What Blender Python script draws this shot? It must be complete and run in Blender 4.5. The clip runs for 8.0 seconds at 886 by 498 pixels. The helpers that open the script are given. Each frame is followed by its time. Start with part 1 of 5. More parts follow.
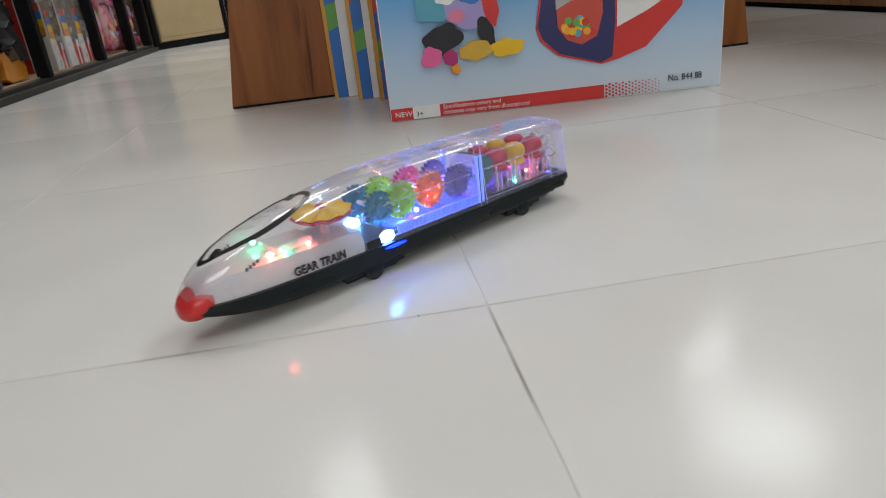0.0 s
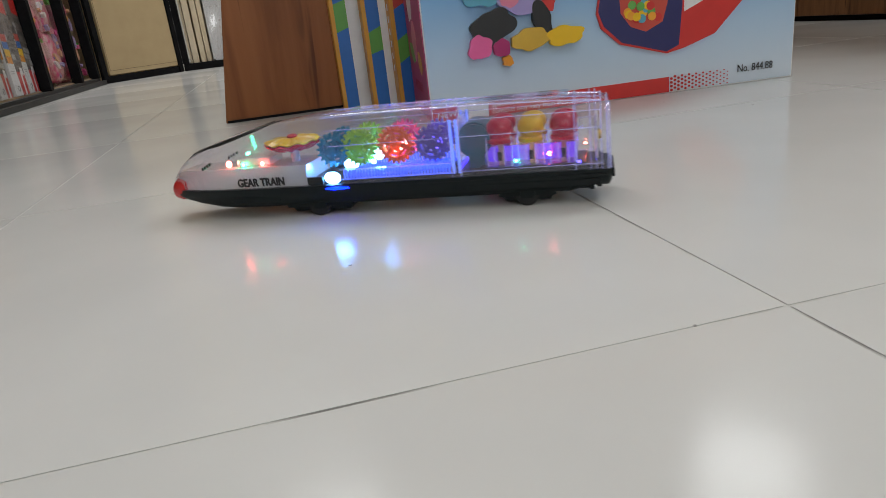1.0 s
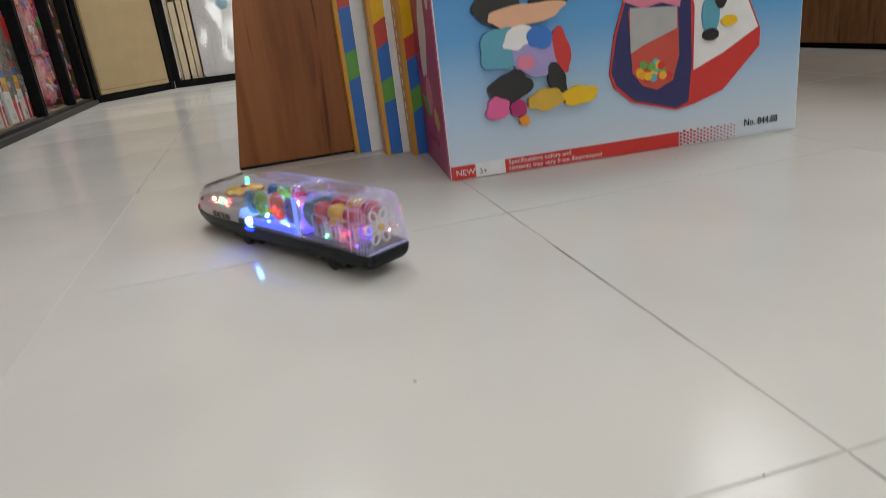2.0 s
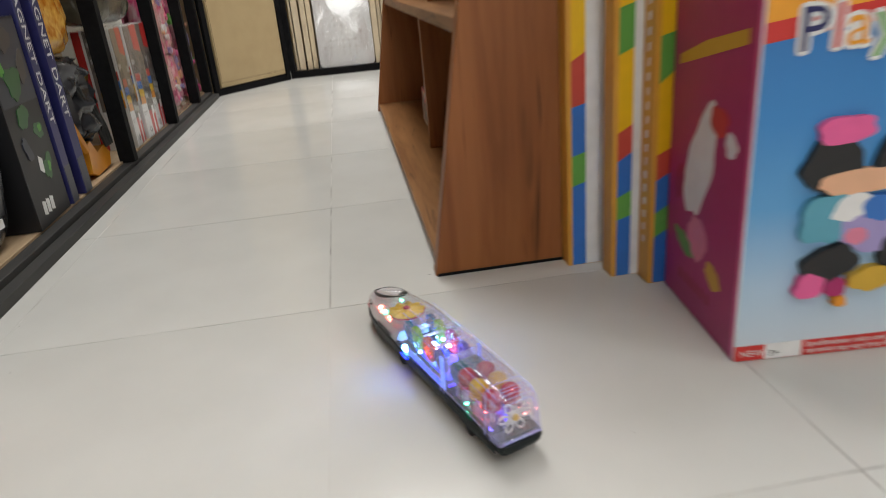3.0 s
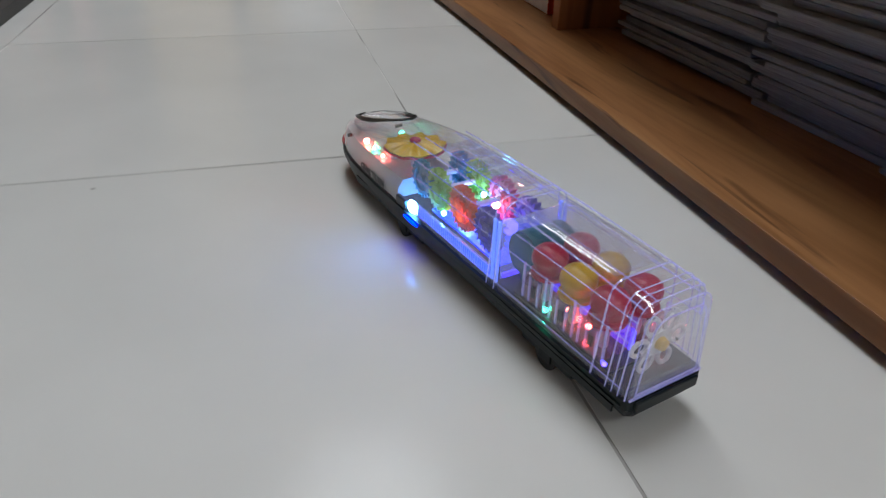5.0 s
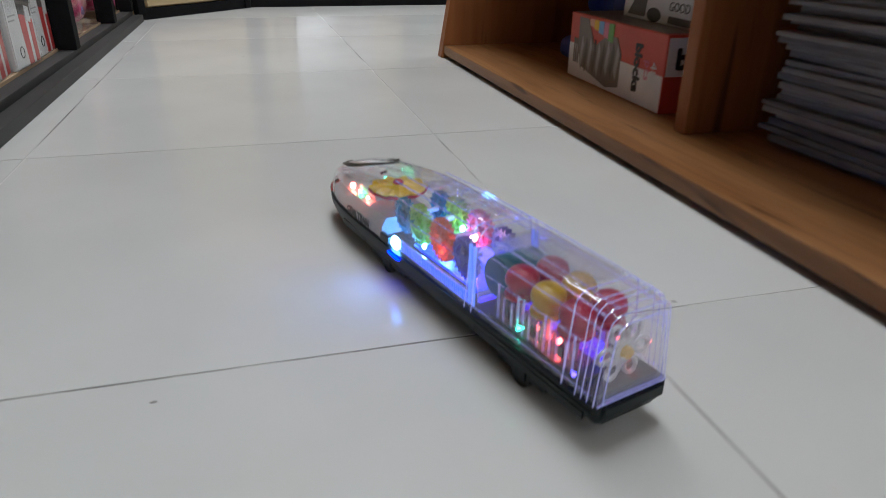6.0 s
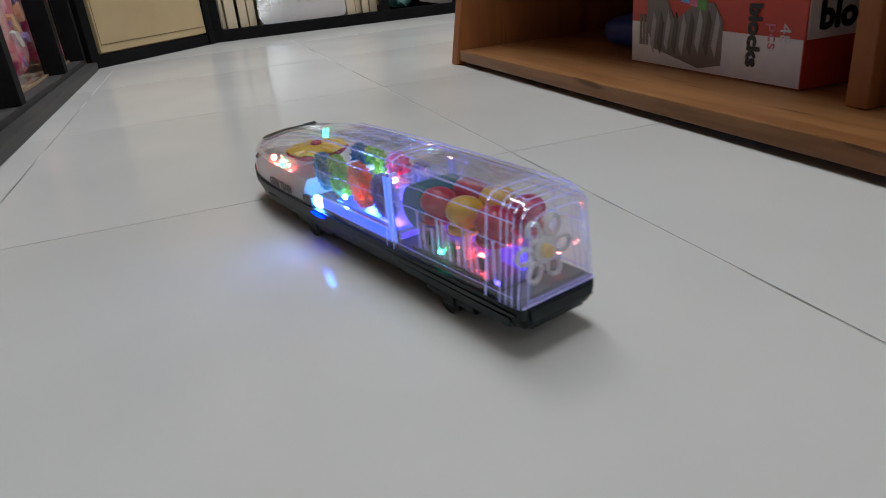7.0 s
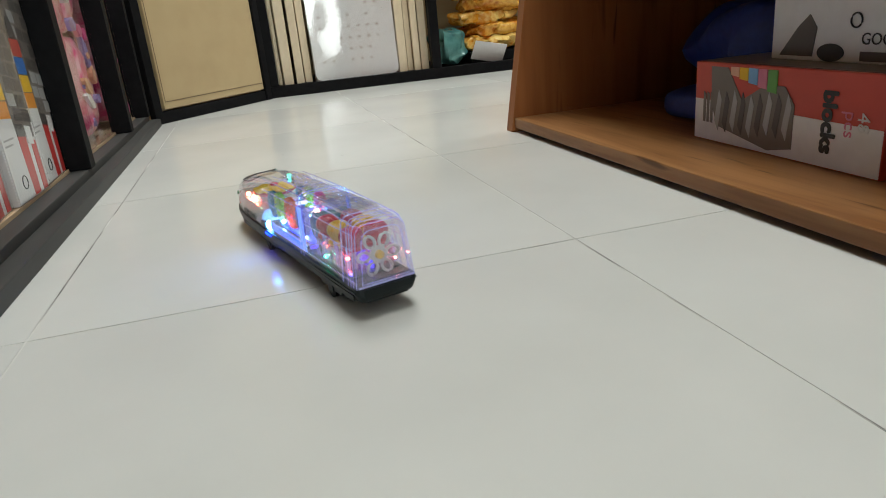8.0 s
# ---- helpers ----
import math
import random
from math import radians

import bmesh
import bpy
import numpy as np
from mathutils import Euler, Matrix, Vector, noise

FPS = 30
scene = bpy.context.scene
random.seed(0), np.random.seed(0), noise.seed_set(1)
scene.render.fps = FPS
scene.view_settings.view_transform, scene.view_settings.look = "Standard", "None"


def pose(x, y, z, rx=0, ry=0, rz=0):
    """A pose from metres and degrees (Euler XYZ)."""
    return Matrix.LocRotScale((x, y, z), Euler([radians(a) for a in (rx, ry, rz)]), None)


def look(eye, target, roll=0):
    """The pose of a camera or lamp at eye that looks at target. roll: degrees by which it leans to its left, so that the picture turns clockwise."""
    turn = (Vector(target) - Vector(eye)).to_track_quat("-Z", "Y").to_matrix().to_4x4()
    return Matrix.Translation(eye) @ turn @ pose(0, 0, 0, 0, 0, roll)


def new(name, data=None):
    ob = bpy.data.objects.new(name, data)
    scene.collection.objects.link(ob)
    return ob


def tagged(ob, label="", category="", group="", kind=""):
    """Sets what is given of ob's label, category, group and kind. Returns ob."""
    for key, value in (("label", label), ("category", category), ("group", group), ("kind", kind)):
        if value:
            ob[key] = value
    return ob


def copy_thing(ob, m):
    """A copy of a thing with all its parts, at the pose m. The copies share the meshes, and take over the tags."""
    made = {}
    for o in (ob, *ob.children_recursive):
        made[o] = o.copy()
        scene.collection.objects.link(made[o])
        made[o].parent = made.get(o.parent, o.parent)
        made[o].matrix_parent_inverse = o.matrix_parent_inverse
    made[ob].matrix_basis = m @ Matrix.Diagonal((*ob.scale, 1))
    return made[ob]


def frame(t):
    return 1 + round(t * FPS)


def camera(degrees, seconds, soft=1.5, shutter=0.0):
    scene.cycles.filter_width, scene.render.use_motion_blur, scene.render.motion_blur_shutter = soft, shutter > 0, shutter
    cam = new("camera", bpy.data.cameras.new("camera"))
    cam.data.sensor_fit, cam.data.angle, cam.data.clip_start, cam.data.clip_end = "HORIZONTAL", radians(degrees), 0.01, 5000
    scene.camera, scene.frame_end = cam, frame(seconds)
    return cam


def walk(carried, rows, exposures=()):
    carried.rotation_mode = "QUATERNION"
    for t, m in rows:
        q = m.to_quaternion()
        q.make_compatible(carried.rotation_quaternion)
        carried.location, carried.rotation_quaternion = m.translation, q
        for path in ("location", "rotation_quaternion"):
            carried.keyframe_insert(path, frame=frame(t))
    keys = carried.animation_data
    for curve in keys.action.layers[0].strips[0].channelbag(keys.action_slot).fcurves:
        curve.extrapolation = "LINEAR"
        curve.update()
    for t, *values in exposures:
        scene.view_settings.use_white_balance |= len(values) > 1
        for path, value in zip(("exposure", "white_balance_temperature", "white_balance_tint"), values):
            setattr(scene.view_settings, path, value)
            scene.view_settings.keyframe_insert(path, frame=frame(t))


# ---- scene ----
cam = camera(67.0, 8.0, soft=0.8, shutter=0.35)
PATH = [
    (0.0, look((0.343, -1.132, 0.174), (0.541, 0.71, -0.581), -6.3)),
    (0.5, look((0.28, -1.052, 0.156), (0.583, 0.8, -0.537), -7.3)),
    (1.0, look((0.229, -0.998, 0.119), (0.607, 0.851, -0.543), -6.7)),
    (2.3, look((0.181, -0.986, 0.275), (0.609, 0.848, -0.397), -6.9)),
    (2.5, look((0.162, -1.017, 0.348), (0.504, 0.829, -0.342), -4.0)),
    (2.8, pose(0.1139, -0.864, 0.3722, 68.69, 5.77, -13.46)),
    (3.0, look((0.058, -0.754, 0.371), (0.274, 1.083, -0.39), -5.2)),
    (3.2, pose(0.0184, -0.627, 0.3533, 64.98, 5.21, -12.44)),
    (3.5, look((-0.041, -0.443, 0.302), (0.384, 1.319, -0.544), -4.1)),
    (3.7, pose(-0.0585, -0.3555, 0.2812, 61.51, 3.4, -13.96)),
    (4.0, pose(-0.0577, -0.2542, 0.2554, 58.09, 2.6, -11.25)),
    (4.2, pose(-0.0575, -0.205, 0.2249, 58.32, 1.89, -10.94)),
    (4.5, pose(-0.0738, -0.1475, 0.1904, 58.16, -0.23, -14.03)),
    (4.7, pose(-0.0941, -0.1196, 0.1961, 57.8, -0.62, -14.54)),
    (5.8, look((-0.164, 0.063, 0.214), (0.333, 1.799, -0.645), 2.3)),
    (6.0, look((-0.18, 0.107, 0.195), (0.305, 1.854, -0.65), 0.7)),
    (6.5, look((-0.205, 0.235, 0.147), (0.334, 1.999, -0.625), -3.8)),
    (7.0, look((-0.22, 0.312, 0.149), (0.333, 2.063, -0.642), -5.8)),
    (7.5, look((-0.224, 0.329, 0.175), (0.274, 2.126, -0.549), -5.8)),
    (8.0, look((-0.228, 0.336, 0.18), (0.238, 2.165, -0.483), -5.5)),
]
EXPOSURES = [(0.0, -0.10, 6550, 10), (0.5, -0.13, 6600, 10), (1.0, -0.19, 6550, 10), (2.5, 0.04, 6850, 10), (3.5, 0.28, 6850, 10), (4.0, 0.08, 6550, 10), (4.5, -0.10, 6250, 10), (6.0, 0.0, 6180, 10), (7.0, -0.10, 6250, 10), (7.5, 0.02, 6500, 10), (8.0, 0.34, 6600, 3)]
walk(cam, PATH, EXPOSURES)

# ---- world, lamps ----
world = bpy.data.worlds.new("world")
scene.world = world
world.use_nodes = True
world.node_tree.nodes["Background"].inputs[0].default_value = (0.86, 0.93, 1.0, 1)
world.node_tree.nodes["Background"].inputs[1].default_value = 0.05
# ceiling lamps: x, y, watts
LAMP_PLACES = [(0.15, 2.2, 25.0), (2.5, 1.95, 27.0), (2.55, 3.15, 27.0), (0.15, 0.75, 22.0), (2.5, 0.2, 36.0), (0.15, -1.9, 11.0), (2.5, -1.9, 18.0)]
CEILING = 2.7
for lx, ly, watts in LAMP_PLACES:
    data = bpy.data.lights.new("ceiling_lamp_light", "AREA")
    data.shape, data.size, data.energy, data.color = "DISK", 0.80, watts, (0.965, 0.99, 1.0)
    lamp = new("ceiling_lamp_light", data)
    lamp.matrix_basis = pose(lx, ly, CEILING - 0.022)
# daylight through the shop's front window, behind the camera
data = bpy.data.lights.new("window_daylight", "AREA")
data.shape, data.size, data.size_y, data.energy, data.color = "RECTANGLE", 1.30, 0.95, 4.5, (0.93, 0.97, 1.0)
lamp = new("window_daylight", data)
lamp.matrix_basis = look((0.35, -3.19, 1.2), (0.35, 0.0, 1.2))
scene.cycles.transparent_max_bounces = 32


# ---- materials ----
def nodes_of(name):
    m = bpy.data.materials.new(name)
    m.use_nodes = True
    nt = m.node_tree
    return m, nt, nt.nodes["Principled BSDF"]


def mottled(name, a, b, rough=0.5, scale=30.0, bump=0.0, bump_scale=None, stretch=(1, 1, 1), metal=0.0, vary=0.0, coat=0.0, spec=0.5, ramp_at=(0.35, 0.65)):
    """Two colours mixed by noise at two scales, with fine relief."""
    m, nt, p = nodes_of(name)
    N, L = nt.nodes.new, nt.links.new
    tc, mp = N("ShaderNodeTexCoord"), N("ShaderNodeMapping")
    mp.inputs["Scale"].default_value = stretch
    L(tc.outputs["Object"], mp.inputs["Vector"])
    n1, n2 = N("ShaderNodeTexNoise"), N("ShaderNodeTexNoise")
    n1.inputs["Scale"].default_value, n1.inputs["Detail"].default_value = scale, 6
    n2.inputs["Scale"].default_value, n2.inputs["Detail"].default_value = scale / 7, 3
    L(mp.outputs[0], n1.inputs["Vector"]), L(mp.outputs[0], n2.inputs["Vector"])
    add = N("ShaderNodeMath")
    add.operation = "ADD"
    L(n1.outputs[0], add.inputs[0]), L(n2.outputs[0], add.inputs[1])
    ramp = N("ShaderNodeValToRGB")
    ramp.color_ramp.elements[0].position, ramp.color_ramp.elements[1].position = ramp_at
    ramp.color_ramp.elements[0].color, ramp.color_ramp.elements[1].color = (*a, 1), (*b, 1)
    half = N("ShaderNodeMath")
    half.operation, half.inputs[1].default_value = "MULTIPLY", 0.5
    L(add.outputs[0], half.inputs[0]), L(half.outputs[0], ramp.inputs[0])
    colour = ramp.outputs[0]
    if vary:
        info, hsv, mul = N("ShaderNodeObjectInfo"), N("ShaderNodeHueSaturation"), N("ShaderNodeMapRange")
        mul.inputs["To Min"].default_value, mul.inputs["To Max"].default_value = 1 - vary, 1 + vary
        L(info.outputs["Random"], mul.inputs["Value"]), L(mul.outputs[0], hsv.inputs["Value"]), L(colour, hsv.inputs["Color"])
        colour = hsv.outputs[0]
    L(colour, p.inputs["Base Color"])
    r = N("ShaderNodeMapRange")
    r.inputs["To Min"].default_value, r.inputs["To Max"].default_value = max(0, rough - 0.08), min(1, rough + 0.08)
    L(n2.outputs[0], r.inputs["Value"]), L(r.outputs[0], p.inputs["Roughness"])
    p.inputs["Metallic"].default_value, p.inputs["Coat Weight"].default_value = metal, coat
    p.inputs["Coat Roughness"].default_value, p.inputs["Specular IOR Level"].default_value = 0.08, spec
    if bump:
        b1 = N("ShaderNodeBump")
        b1.inputs["Strength"].default_value, b1.inputs["Distance"].default_value = bump, 0.001
        if bump_scale:
            n3 = N("ShaderNodeTexNoise")
            n3.inputs["Scale"].default_value = bump_scale
            L(tc.outputs["Object"], n3.inputs["Vector"]), L(n3.outputs[0], b1.inputs["Height"])
        else:
            L(n1.outputs[0], b1.inputs["Height"])
        L(b1.outputs[0], p.inputs["Normal"])
    return m


def printed(name, colour, rough=0.38):
    """Card or plastic printed in one ink, with a faint unevenness."""
    return mottled(name, [c * 0.94 for c in colour], [min(1, c * 1.05) for c in colour], rough, 60.0)


def wood(name, dark, light, rough=0.42, along="y", scale=1.0):
    m, nt, p = nodes_of(name)
    N, L = nt.nodes.new, nt.links.new
    tc, mp = N("ShaderNodeTexCoord"), N("ShaderNodeMapping")
    k = {"x": (1.2, 14, 14), "y": (14, 1.2, 14), "z": (14, 14, 1.2)}[along]
    mp.inputs["Scale"].default_value = [v * scale for v in k]
    L(tc.outputs["Object"], mp.inputs["Vector"])
    n1, n2, n3 = N("ShaderNodeTexNoise"), N("ShaderNodeTexNoise"), N("ShaderNodeTexNoise")
    n1.inputs["Scale"].default_value, n1.inputs["Detail"].default_value, n1.inputs["Distortion"].default_value = 2.2, 8, 1.6
    n2.inputs["Scale"].default_value, n2.inputs["Detail"].default_value = 16, 4
    n3.inputs["Scale"].default_value, n3.inputs["Distortion"].default_value = 3.6, 1.4
    for n in (n1, n2, n3):
        L(mp.outputs[0], n.inputs["Vector"])
    ramp = N("ShaderNodeValToRGB")
    e = ramp.color_ramp.elements
    e[0].position, e[1].position = 0.30, 0.72
    e[0].color, e[1].color = (*dark, 1), (*light, 1)
    mid = ramp.color_ramp.elements.new(0.5)
    mid.color = (*[(a * 0.4 + b * 0.6) for a, b in zip(dark, light)], 1)
    mix = N("ShaderNodeMath")
    mix.operation, mix.inputs[1].default_value = "MULTIPLY_ADD", 0.22
    L(n2.outputs[0], mix.inputs[0])
    sub = N("ShaderNodeMath")
    sub.operation, sub.inputs[1].default_value = "SUBTRACT", 0.11
    L(n1.outputs[0], sub.inputs[0]), L(sub.outputs[0], mix.inputs[2])
    L(mix.outputs[0], ramp.inputs[0])
    # occasional dark knots and streaks
    streak = N("ShaderNodeValToRGB")
    streak.color_ramp.elements[0].position, streak.color_ramp.elements[1].position = 0.63, 0.71
    streak.color_ramp.elements[0].color, streak.color_ramp.elements[1].color = (1, 1, 1, 1), (0.45, 0.4, 0.36, 1)
    L(n3.outputs[0], streak.inputs[0])
    mul = N("ShaderNodeMix")
    mul.data_type, mul.blend_type = "RGBA", "MULTIPLY"
    mul.inputs["Factor"].default_value = 1
    L(ramp.outputs[0], mul.inputs["A"]), L(streak.outputs[0], mul.inputs["B"])
    L(mul.outputs["Result"], p.inputs["Base Color"])
    p.inputs["Roughness"].default_value, p.inputs["Specular IOR Level"].default_value = rough, 0.28
    b = N("ShaderNodeBump")
    b.inputs["Strength"].default_value, b.inputs["Distance"].default_value = 0.15, 0.0006
    L(n2.outputs[0], b.inputs["Height"]), L(b.outputs[0], p.inputs["Normal"])
    return m


def clear(name, tint=(0.97, 0.98, 1.0), rough=0.04, gloss=1.0, milk=0.0, milk_colour=(0.9, 0.9, 0.92), edge_glow=0.0, least=0.07):
    """Thin clear plastic: light goes through, the surface shines by its Fresnel gloss; milk adds a diffuse share."""
    m = bpy.data.materials.new(name)
    m.use_nodes = True
    nt = m.node_tree
    nt.nodes.clear()
    N, L = nt.nodes.new, nt.links.new
    out, tr, gl, fr, mix = N("ShaderNodeOutputMaterial"), N("ShaderNodeBsdfTransparent"), N("ShaderNodeBsdfGlossy"), N("ShaderNodeLayerWeight"), N("ShaderNodeMixShader")
    tr.inputs[0].default_value, gl.inputs[0].default_value, gl.inputs["Roughness"].default_value = (*tint, 1), (gloss, gloss, gloss, 1), rough
    power, share = N("ShaderNodeMath"), N("ShaderNodeMath")
    power.operation, power.inputs[1].default_value = "POWER", 4.0
    share.operation, share.inputs[1].default_value, share.inputs[2].default_value = "MULTIPLY_ADD", 0.75, least
    L(fr.outputs["Facing"], power.inputs[0]), L(power.outputs[0], share.inputs[0])
    noise_tex, bump = N("ShaderNodeTexNoise"), N("ShaderNodeBump")
    noise_tex.inputs["Scale"].default_value = 140
    bump.inputs["Strength"].default_value, bump.inputs["Distance"].default_value = 0.12, 0.001
    tc = N("ShaderNodeTexCoord")
    L(tc.outputs["Object"], noise_tex.inputs["Vector"]), L(noise_tex.outputs[0], bump.inputs["Height"])
    L(bump.outputs[0], gl.inputs["Normal"]), L(bump.outputs[0], fr.inputs["Normal"])
    body = tr.outputs[0]
    if milk:
        df, mm = N("ShaderNodeBsdfDiffuse"), N("ShaderNodeMixShader")
        df.inputs[0].default_value, mm.inputs[0].default_value = (*milk_colour, 1), milk
        L(tr.outputs[0], mm.inputs[1]), L(df.outputs[0], mm.inputs[2])
        body = mm.outputs[0]
    if edge_glow:
        # emission put into the plastic, in place of lamp light caught in its edges
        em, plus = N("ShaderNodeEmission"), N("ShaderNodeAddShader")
        em.inputs[0].default_value, em.inputs[1].default_value = (0.30, 0.34, 1.0, 1), edge_glow
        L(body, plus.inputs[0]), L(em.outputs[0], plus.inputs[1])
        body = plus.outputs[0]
    L(share.outputs[0], mix.inputs[0]), L(body, mix.inputs[1]), L(gl.outputs[0], mix.inputs[2]), L(mix.outputs[0], out.inputs[0])
    return m


def glow(name, colour, strength, base=(0.8, 0.8, 0.8)):
    m, nt, p = nodes_of(name)
    p.inputs["Base Color"].default_value, p.inputs["Roughness"].default_value = (*base, 1), 0.25
    p.inputs["Emission Color"].default_value, p.inputs["Emission Strength"].default_value = (*colour, 1), strength
    return m


def toy_plastic(name, colour, rough=0.28, through_share=0.0):
    """Moulded plastic with faint flow marks; through_share lets light shine through it."""
    m = mottled(name, [c * 0.93 for c in colour], [min(1, c * 1.05) for c in colour], rough, 90.0, 0.05)
    if through_share:
        nt = m.node_tree
        N, L = nt.nodes.new, nt.links.new
        p, out = nt.nodes["Principled BSDF"], nt.nodes["Material Output"]
        tl, mix = N("ShaderNodeBsdfTranslucent"), N("ShaderNodeMixShader")
        tl.inputs[0].default_value, mix.inputs[0].default_value = (*colour, 1), through_share
        L(p.outputs[0], mix.inputs[1]), L(tl.outputs[0], mix.inputs[2]), L(mix.outputs[0], out.inputs[0])
    return m


# tile: cream vitrified, faint clouds, glossy with a soft haze
TILE = mottled("tile_cream", (0.585, 0.585, 0.565), (0.64, 0.64, 0.62), 0.17, 9.0, 0.02, 26.0, vary=0.012, spec=0.125)
GROUT = mottled("grout", (0.07, 0.062, 0.055), (0.58, 0.575, 0.55), 0.6, 11.0, ramp_at=(0.40, 0.52))
WOOD = wood("rack_wood", (0.215, 0.090, 0.030), (0.37, 0.180, 0.070), 0.40, "y")
WOOD_UP = wood("rack_wood_upright", (0.215, 0.070, 0.020), (0.345, 0.128, 0.042), 0.42, "z", 0.6)
WOOD_CAB = wood("cabinet_wood", (0.13, 0.055, 0.02), (0.24, 0.11, 0.045), 0.45, "z")
SHELF_TAN = wood("shelf_tan", (0.36, 0.25, 0.15), (0.5, 0.37, 0.24), 0.5, "y")
BLACK_METAL = mottled("black_powder_metal", (0.004, 0.004, 0.005), (0.009, 0.009, 0.010), 0.62, 80.0, 0.1, spec=0.10)
KICK = mottled("dark_kick_strip", (0.022, 0.022, 0.022), (0.048, 0.047, 0.045), 0.55, 40.0, 0.1, stretch=(1, 0.2, 1))
BEIGE = mottled("beige_laminate", (0.44, 0.33, 0.18), (0.50, 0.385, 0.215), 0.42, 14.0, 0.03)
BEIGE_LINE = printed("beige_groove", (0.16, 0.11, 0.06))
WALL = mottled("wall_paint", (0.62, 0.61, 0.57), (0.70, 0.69, 0.65), 0.85, 8.0, 0.1)
CEIL = mottled("ceiling_paint", (0.74, 0.74, 0.72), (0.80, 0.80, 0.78), 0.9, 6.0)
PAPER = mottled("paper_edges", (0.20, 0.20, 0.20), (0.40, 0.40, 0.39), 0.8, 240.0, 0.3, stretch=(0.15, 0.15, 6), vary=0.2)
WHITE_CARD = printed("white_card", (0.78, 0.78, 0.78))
CREAM_CARD = mottled("cream_card", (0.62, 0.52, 0.36), (0.72, 0.62, 0.45), 0.55, 40.0, vary=0.12)
INK = {n: printed("ink_" + n, c) for n, c in dict(
    sky=(0.20, 0.46, 0.75), deep_sky=(0.055, 0.27, 0.62), pale_sky=(0.42, 0.62, 0.80), orange=(0.85, 0.36, 0.03), red=(0.62, 0.035, 0.03),
    navy=(0.022, 0.024, 0.12), white=(0.80, 0.80, 0.80), pink=(0.80, 0.12, 0.33), crimson=(0.36, 0.012, 0.06), black=(0.012, 0.012, 0.014),
    peach=(0.80, 0.45, 0.28), yellow=(0.85, 0.52, 0.012), gold=(0.66, 0.40, 0.04), teal=(0.10, 0.36, 0.48), lilac=(0.36, 0.30, 0.58), green=(0.12, 0.38, 0.07),
    blue=(0.03, 0.17, 0.55), brick=(0.58, 0.075, 0.05), stone=(0.19, 0.165, 0.145), stone_dark=(0.085, 0.075, 0.07), grey=(0.42, 0.42, 0.42),
    magenta=(0.42, 0.02, 0.14), amber=(0.80, 0.30, 0.02), rose=(0.72, 0.22, 0.33), dusk=(0.05, 0.055, 0.075), leaf=(0.05, 0.14, 0.055)).items()}
FAINT_MARK = mottled("faint_print", (0.50, 0.46, 0.44), (0.62, 0.60, 0.58), 0.4, 60.0)
THIN_WRAP = clear("thin_wrap", (0.99, 0.99, 0.99), 0.06, 0.8, 0.0, least=0.02)
BAG_GREY = mottled("dark_bag", (0.012, 0.013, 0.016), (0.04, 0.042, 0.048), 0.22, 25.0, 0.6)
BAG_OLIVE = mottled("olive_bag", (0.055, 0.05, 0.035), (0.13, 0.12, 0.09), 0.25, 25.0, 0.6)
BLUE_BAG = mottled("blue_nylon", (0.012, 0.028, 0.16), (0.022, 0.055, 0.28), 0.5, 120.0, 0.3)
SNACK = mottled("orange_snack_bag", (0.50, 0.15, 0.01), (0.80, 0.46, 0.08), 0.16, 60.0, 1.0, ramp_at=(0.42, 0.58))
SNACK_YELLOW = mottled("yellow_snack_bag", (0.62, 0.24, 0.015), (0.84, 0.62, 0.20), 0.16, 60.0, 1.0, ramp_at=(0.42, 0.58))
TEAL_BAG = mottled("teal_bag", (0.03, 0.12, 0.12), (0.12, 0.30, 0.28), 0.18, 45.0, 0.7)
PINK_BAG = mottled("pink_pouch", (0.62, 0.05, 0.19), (0.70, 0.42, 0.46), 0.3, 45.0, 0.5, ramp_at=(0.44, 0.56))
ORANGE_TOY = mottled("orange_toy_plastic", (0.72, 0.26, 0.02), (0.80, 0.33, 0.03), 0.25, 30.0)
SHEET = mottled("white_board_sheet", (0.80, 0.81, 0.82), (0.84, 0.85, 0.86), 0.12, 12.0, 0.25, 18.0, spec=0.6)
# toy train
BASE_PLASTIC = mottled("dark_green_base_plastic", (0.003, 0.007, 0.008), (0.006, 0.012, 0.013), 0.42, 60.0, 0.05, spec=0.3)
TYRE = mottled("black_rubber", (0.010, 0.012, 0.012), (0.02, 0.02, 0.02), 0.6, 90.0)
# the milk is tinted blue to imitate the lamps' haze in the shell
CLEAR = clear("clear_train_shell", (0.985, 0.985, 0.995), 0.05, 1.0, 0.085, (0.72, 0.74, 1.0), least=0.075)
# ribs: bluish milk and faint emission imitate lamp light in the edges
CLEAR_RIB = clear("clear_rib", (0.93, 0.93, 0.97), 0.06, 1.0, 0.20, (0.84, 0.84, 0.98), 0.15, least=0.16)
CUP_RED = clear("clear_red_cup", (0.95, 0.72, 0.75), 0.08, 1.0, 0.16, (0.8, 0.2, 0.25))
CUP_YELLOW = clear("clear_yellow_cup", (0.97, 0.90, 0.74), 0.08, 1.0, 0.16, (0.9, 0.7, 0.3))
MILKY = clear("milky_white_hull", (0.9, 0.9, 0.9), 0.12, 1.0, 0.62, (0.85, 0.85, 0.86))
NOSE_RED = toy_plastic("nose_red_plastic", (0.62, 0.03, 0.03), 0.25)
BLACK_TRIM = toy_plastic("black_trim_plastic", (0.008, 0.009, 0.010), 0.3)
FIG_RED = toy_plastic("red_toy_plastic", (0.62, 0.02, 0.06), 0.28, 0.10)
FIG_YELLOW = toy_plastic("yellow_toy_plastic", (0.88, 0.56, 0.02), 0.28, 0.10)
